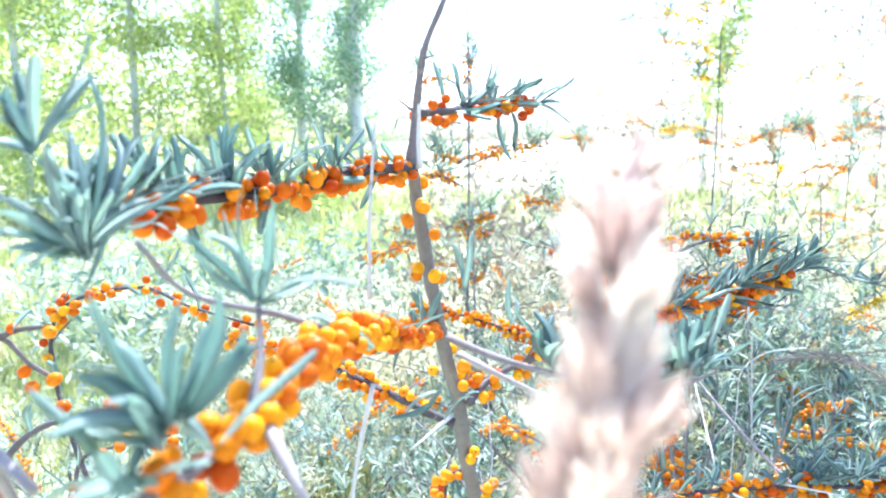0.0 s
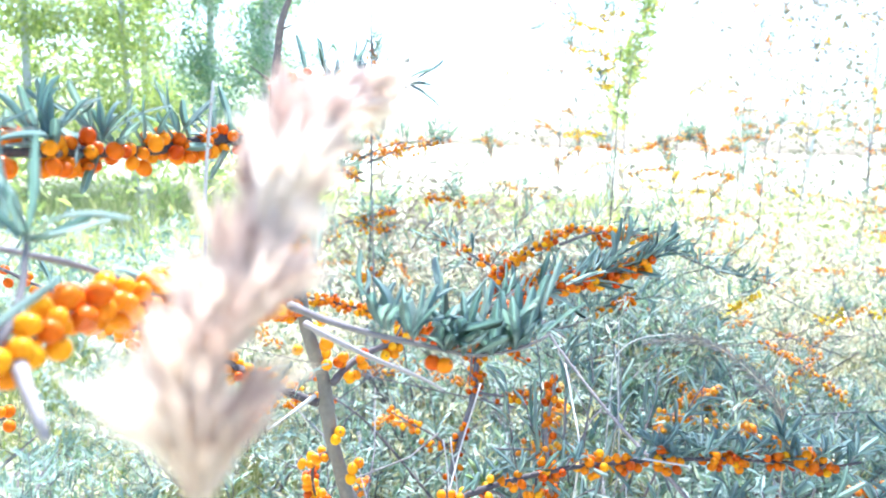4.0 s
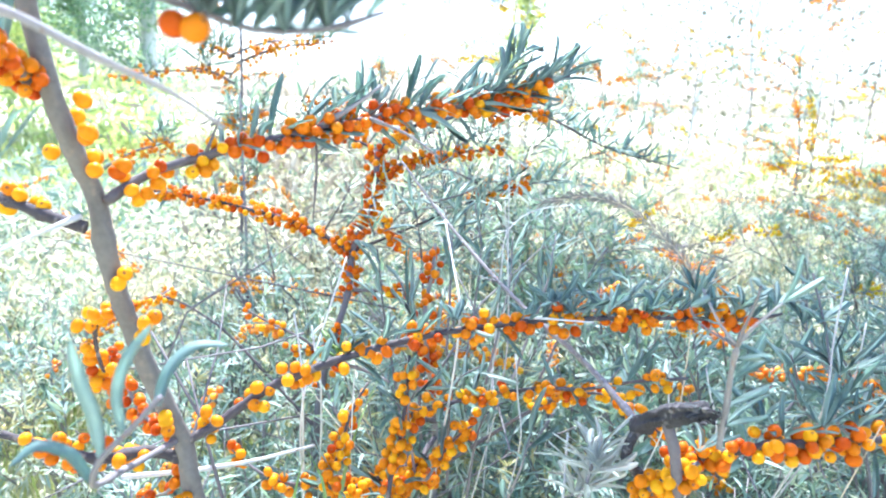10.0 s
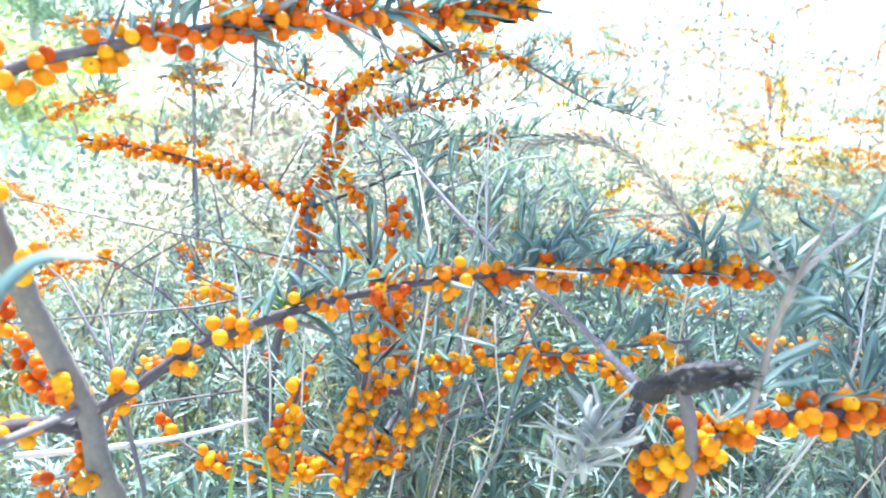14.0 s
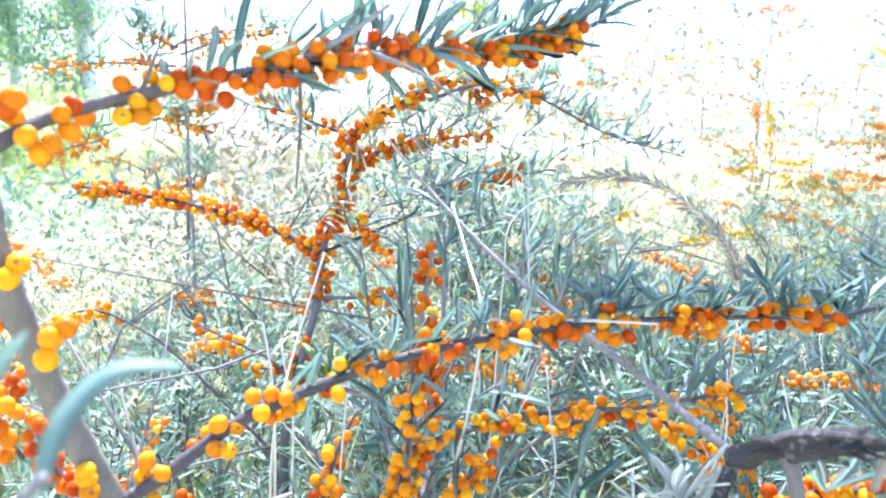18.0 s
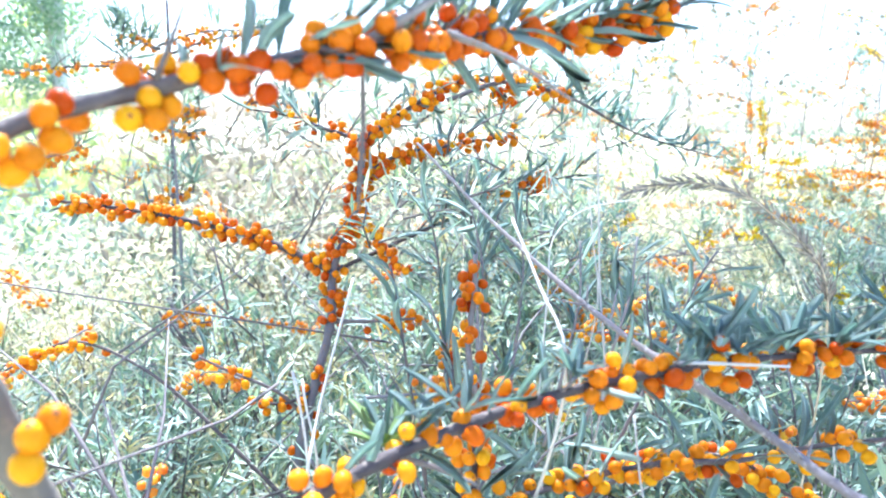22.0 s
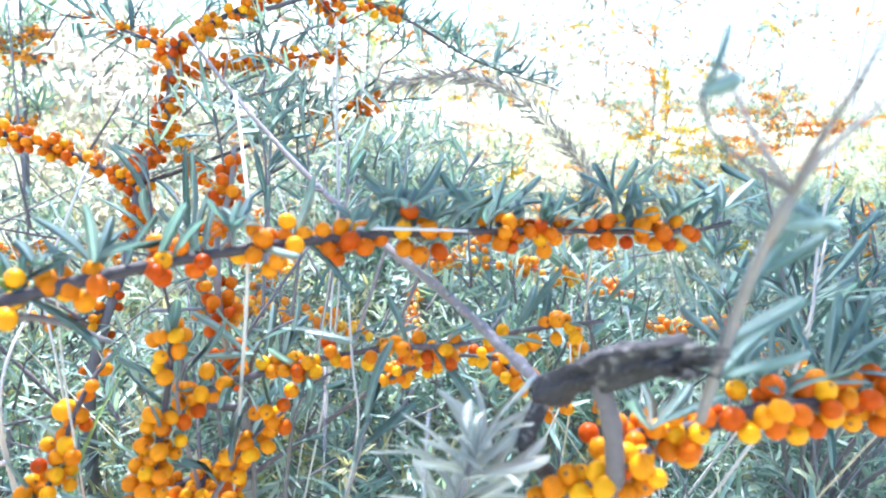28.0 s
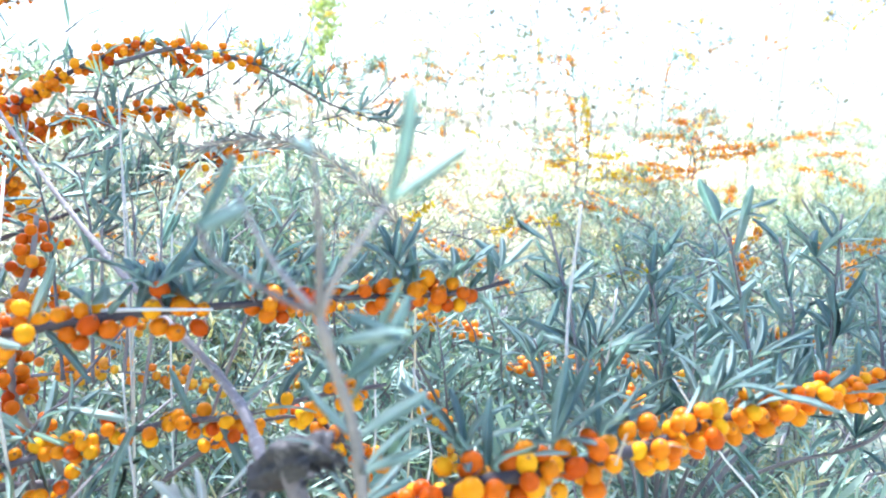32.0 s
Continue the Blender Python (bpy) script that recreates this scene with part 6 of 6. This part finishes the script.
# broad green blades
tuft_of_grass = thing('grass_tuft', (0.14, 0.70, 0.0), 'tuft of broad fresh green grass blades', 'grass')
for i, (a, b, c, w) in enumerate([((0.167, 0.623, 0.521), (0.188, 0.660, 0.574), (0.209, 0.691, 0.598), 0.008), ((0.153, 0.597, 0.530), (0.150, 0.604, 0.556), (0.138, 0.612, 0.577), 0.008), ((0.127, 0.604, 0.528), (0.131, 0.609, 0.551), (0.136, 0.611, 0.571), 0.008)]):
    s = Soup()
    line = spline([foot(a), (a[0], a[1] + 0.01, a[2] * 0.6), a, b, c], 0.02)
    n = len(line)
    vs, fs = [], []
    for k, p in enumerate(line):
        ww = w * 0.5 * min(1.0, 3.0 * (1 - k / (n - 1)) + 0.02)
        vs += [p + np.array([-ww, 0, 0]), p + np.array([0, 0.0016, 0]), p + np.array([ww, 0, 0])]
        if k:
            o = 3 * k - 3
            fs += [(o, o + 1, o + 4, o + 3), (o + 1, o + 2, o + 5, o + 4)]
    s.add(vs, fs)
    part("blade", s.mesh("blade", [BLADE]), tuft_of_grass)


# thin dry stems all through the low shrubs
d_rng = np.random.default_rng(31)
litter = Soup()
for x, y, z in scatter(150, 0.0, 1.9, 0.62, 2.3, d_rng, lambda x, y: x > -0.2 + 0.25 * y):
    h = d_rng.uniform(0.40, 0.72)
    lean = d_rng.normal(0, 0.16, 2)
    tube(litter, np.array([(x, y, z - 0.01), (x + lean[0] * 0.4, y + lean[1] * 0.4, h * 0.6), (x + lean[0], y + lean[1], h)]), 0.0011, 0.0004, 4)
for x, y, z in scatter(170, 0.0, 1.9, 0.62, 2.2, d_rng, lambda x, y: x > -0.2 + 0.25 * y):
    h = d_rng.uniform(0.45, 0.66)
    way = d_rng.normal(0, 0.10, 2)
    mid = np.array([x, y, h])
    tube(litter, np.array([mid - np.array([way[0], way[1], 0.06]), mid + d_rng.normal(0, 0.008, 3), mid + np.array([way[0], way[1], d_rng.uniform(0.0, 0.08)])]), 0.0016, 0.0006, 5, slot=1)
solo("dry_stems", litter.mesh("dry_stems", [STRAW, TWIG]), "thin bleached dry stems among the low shrubs", "grass", kind="stuff")
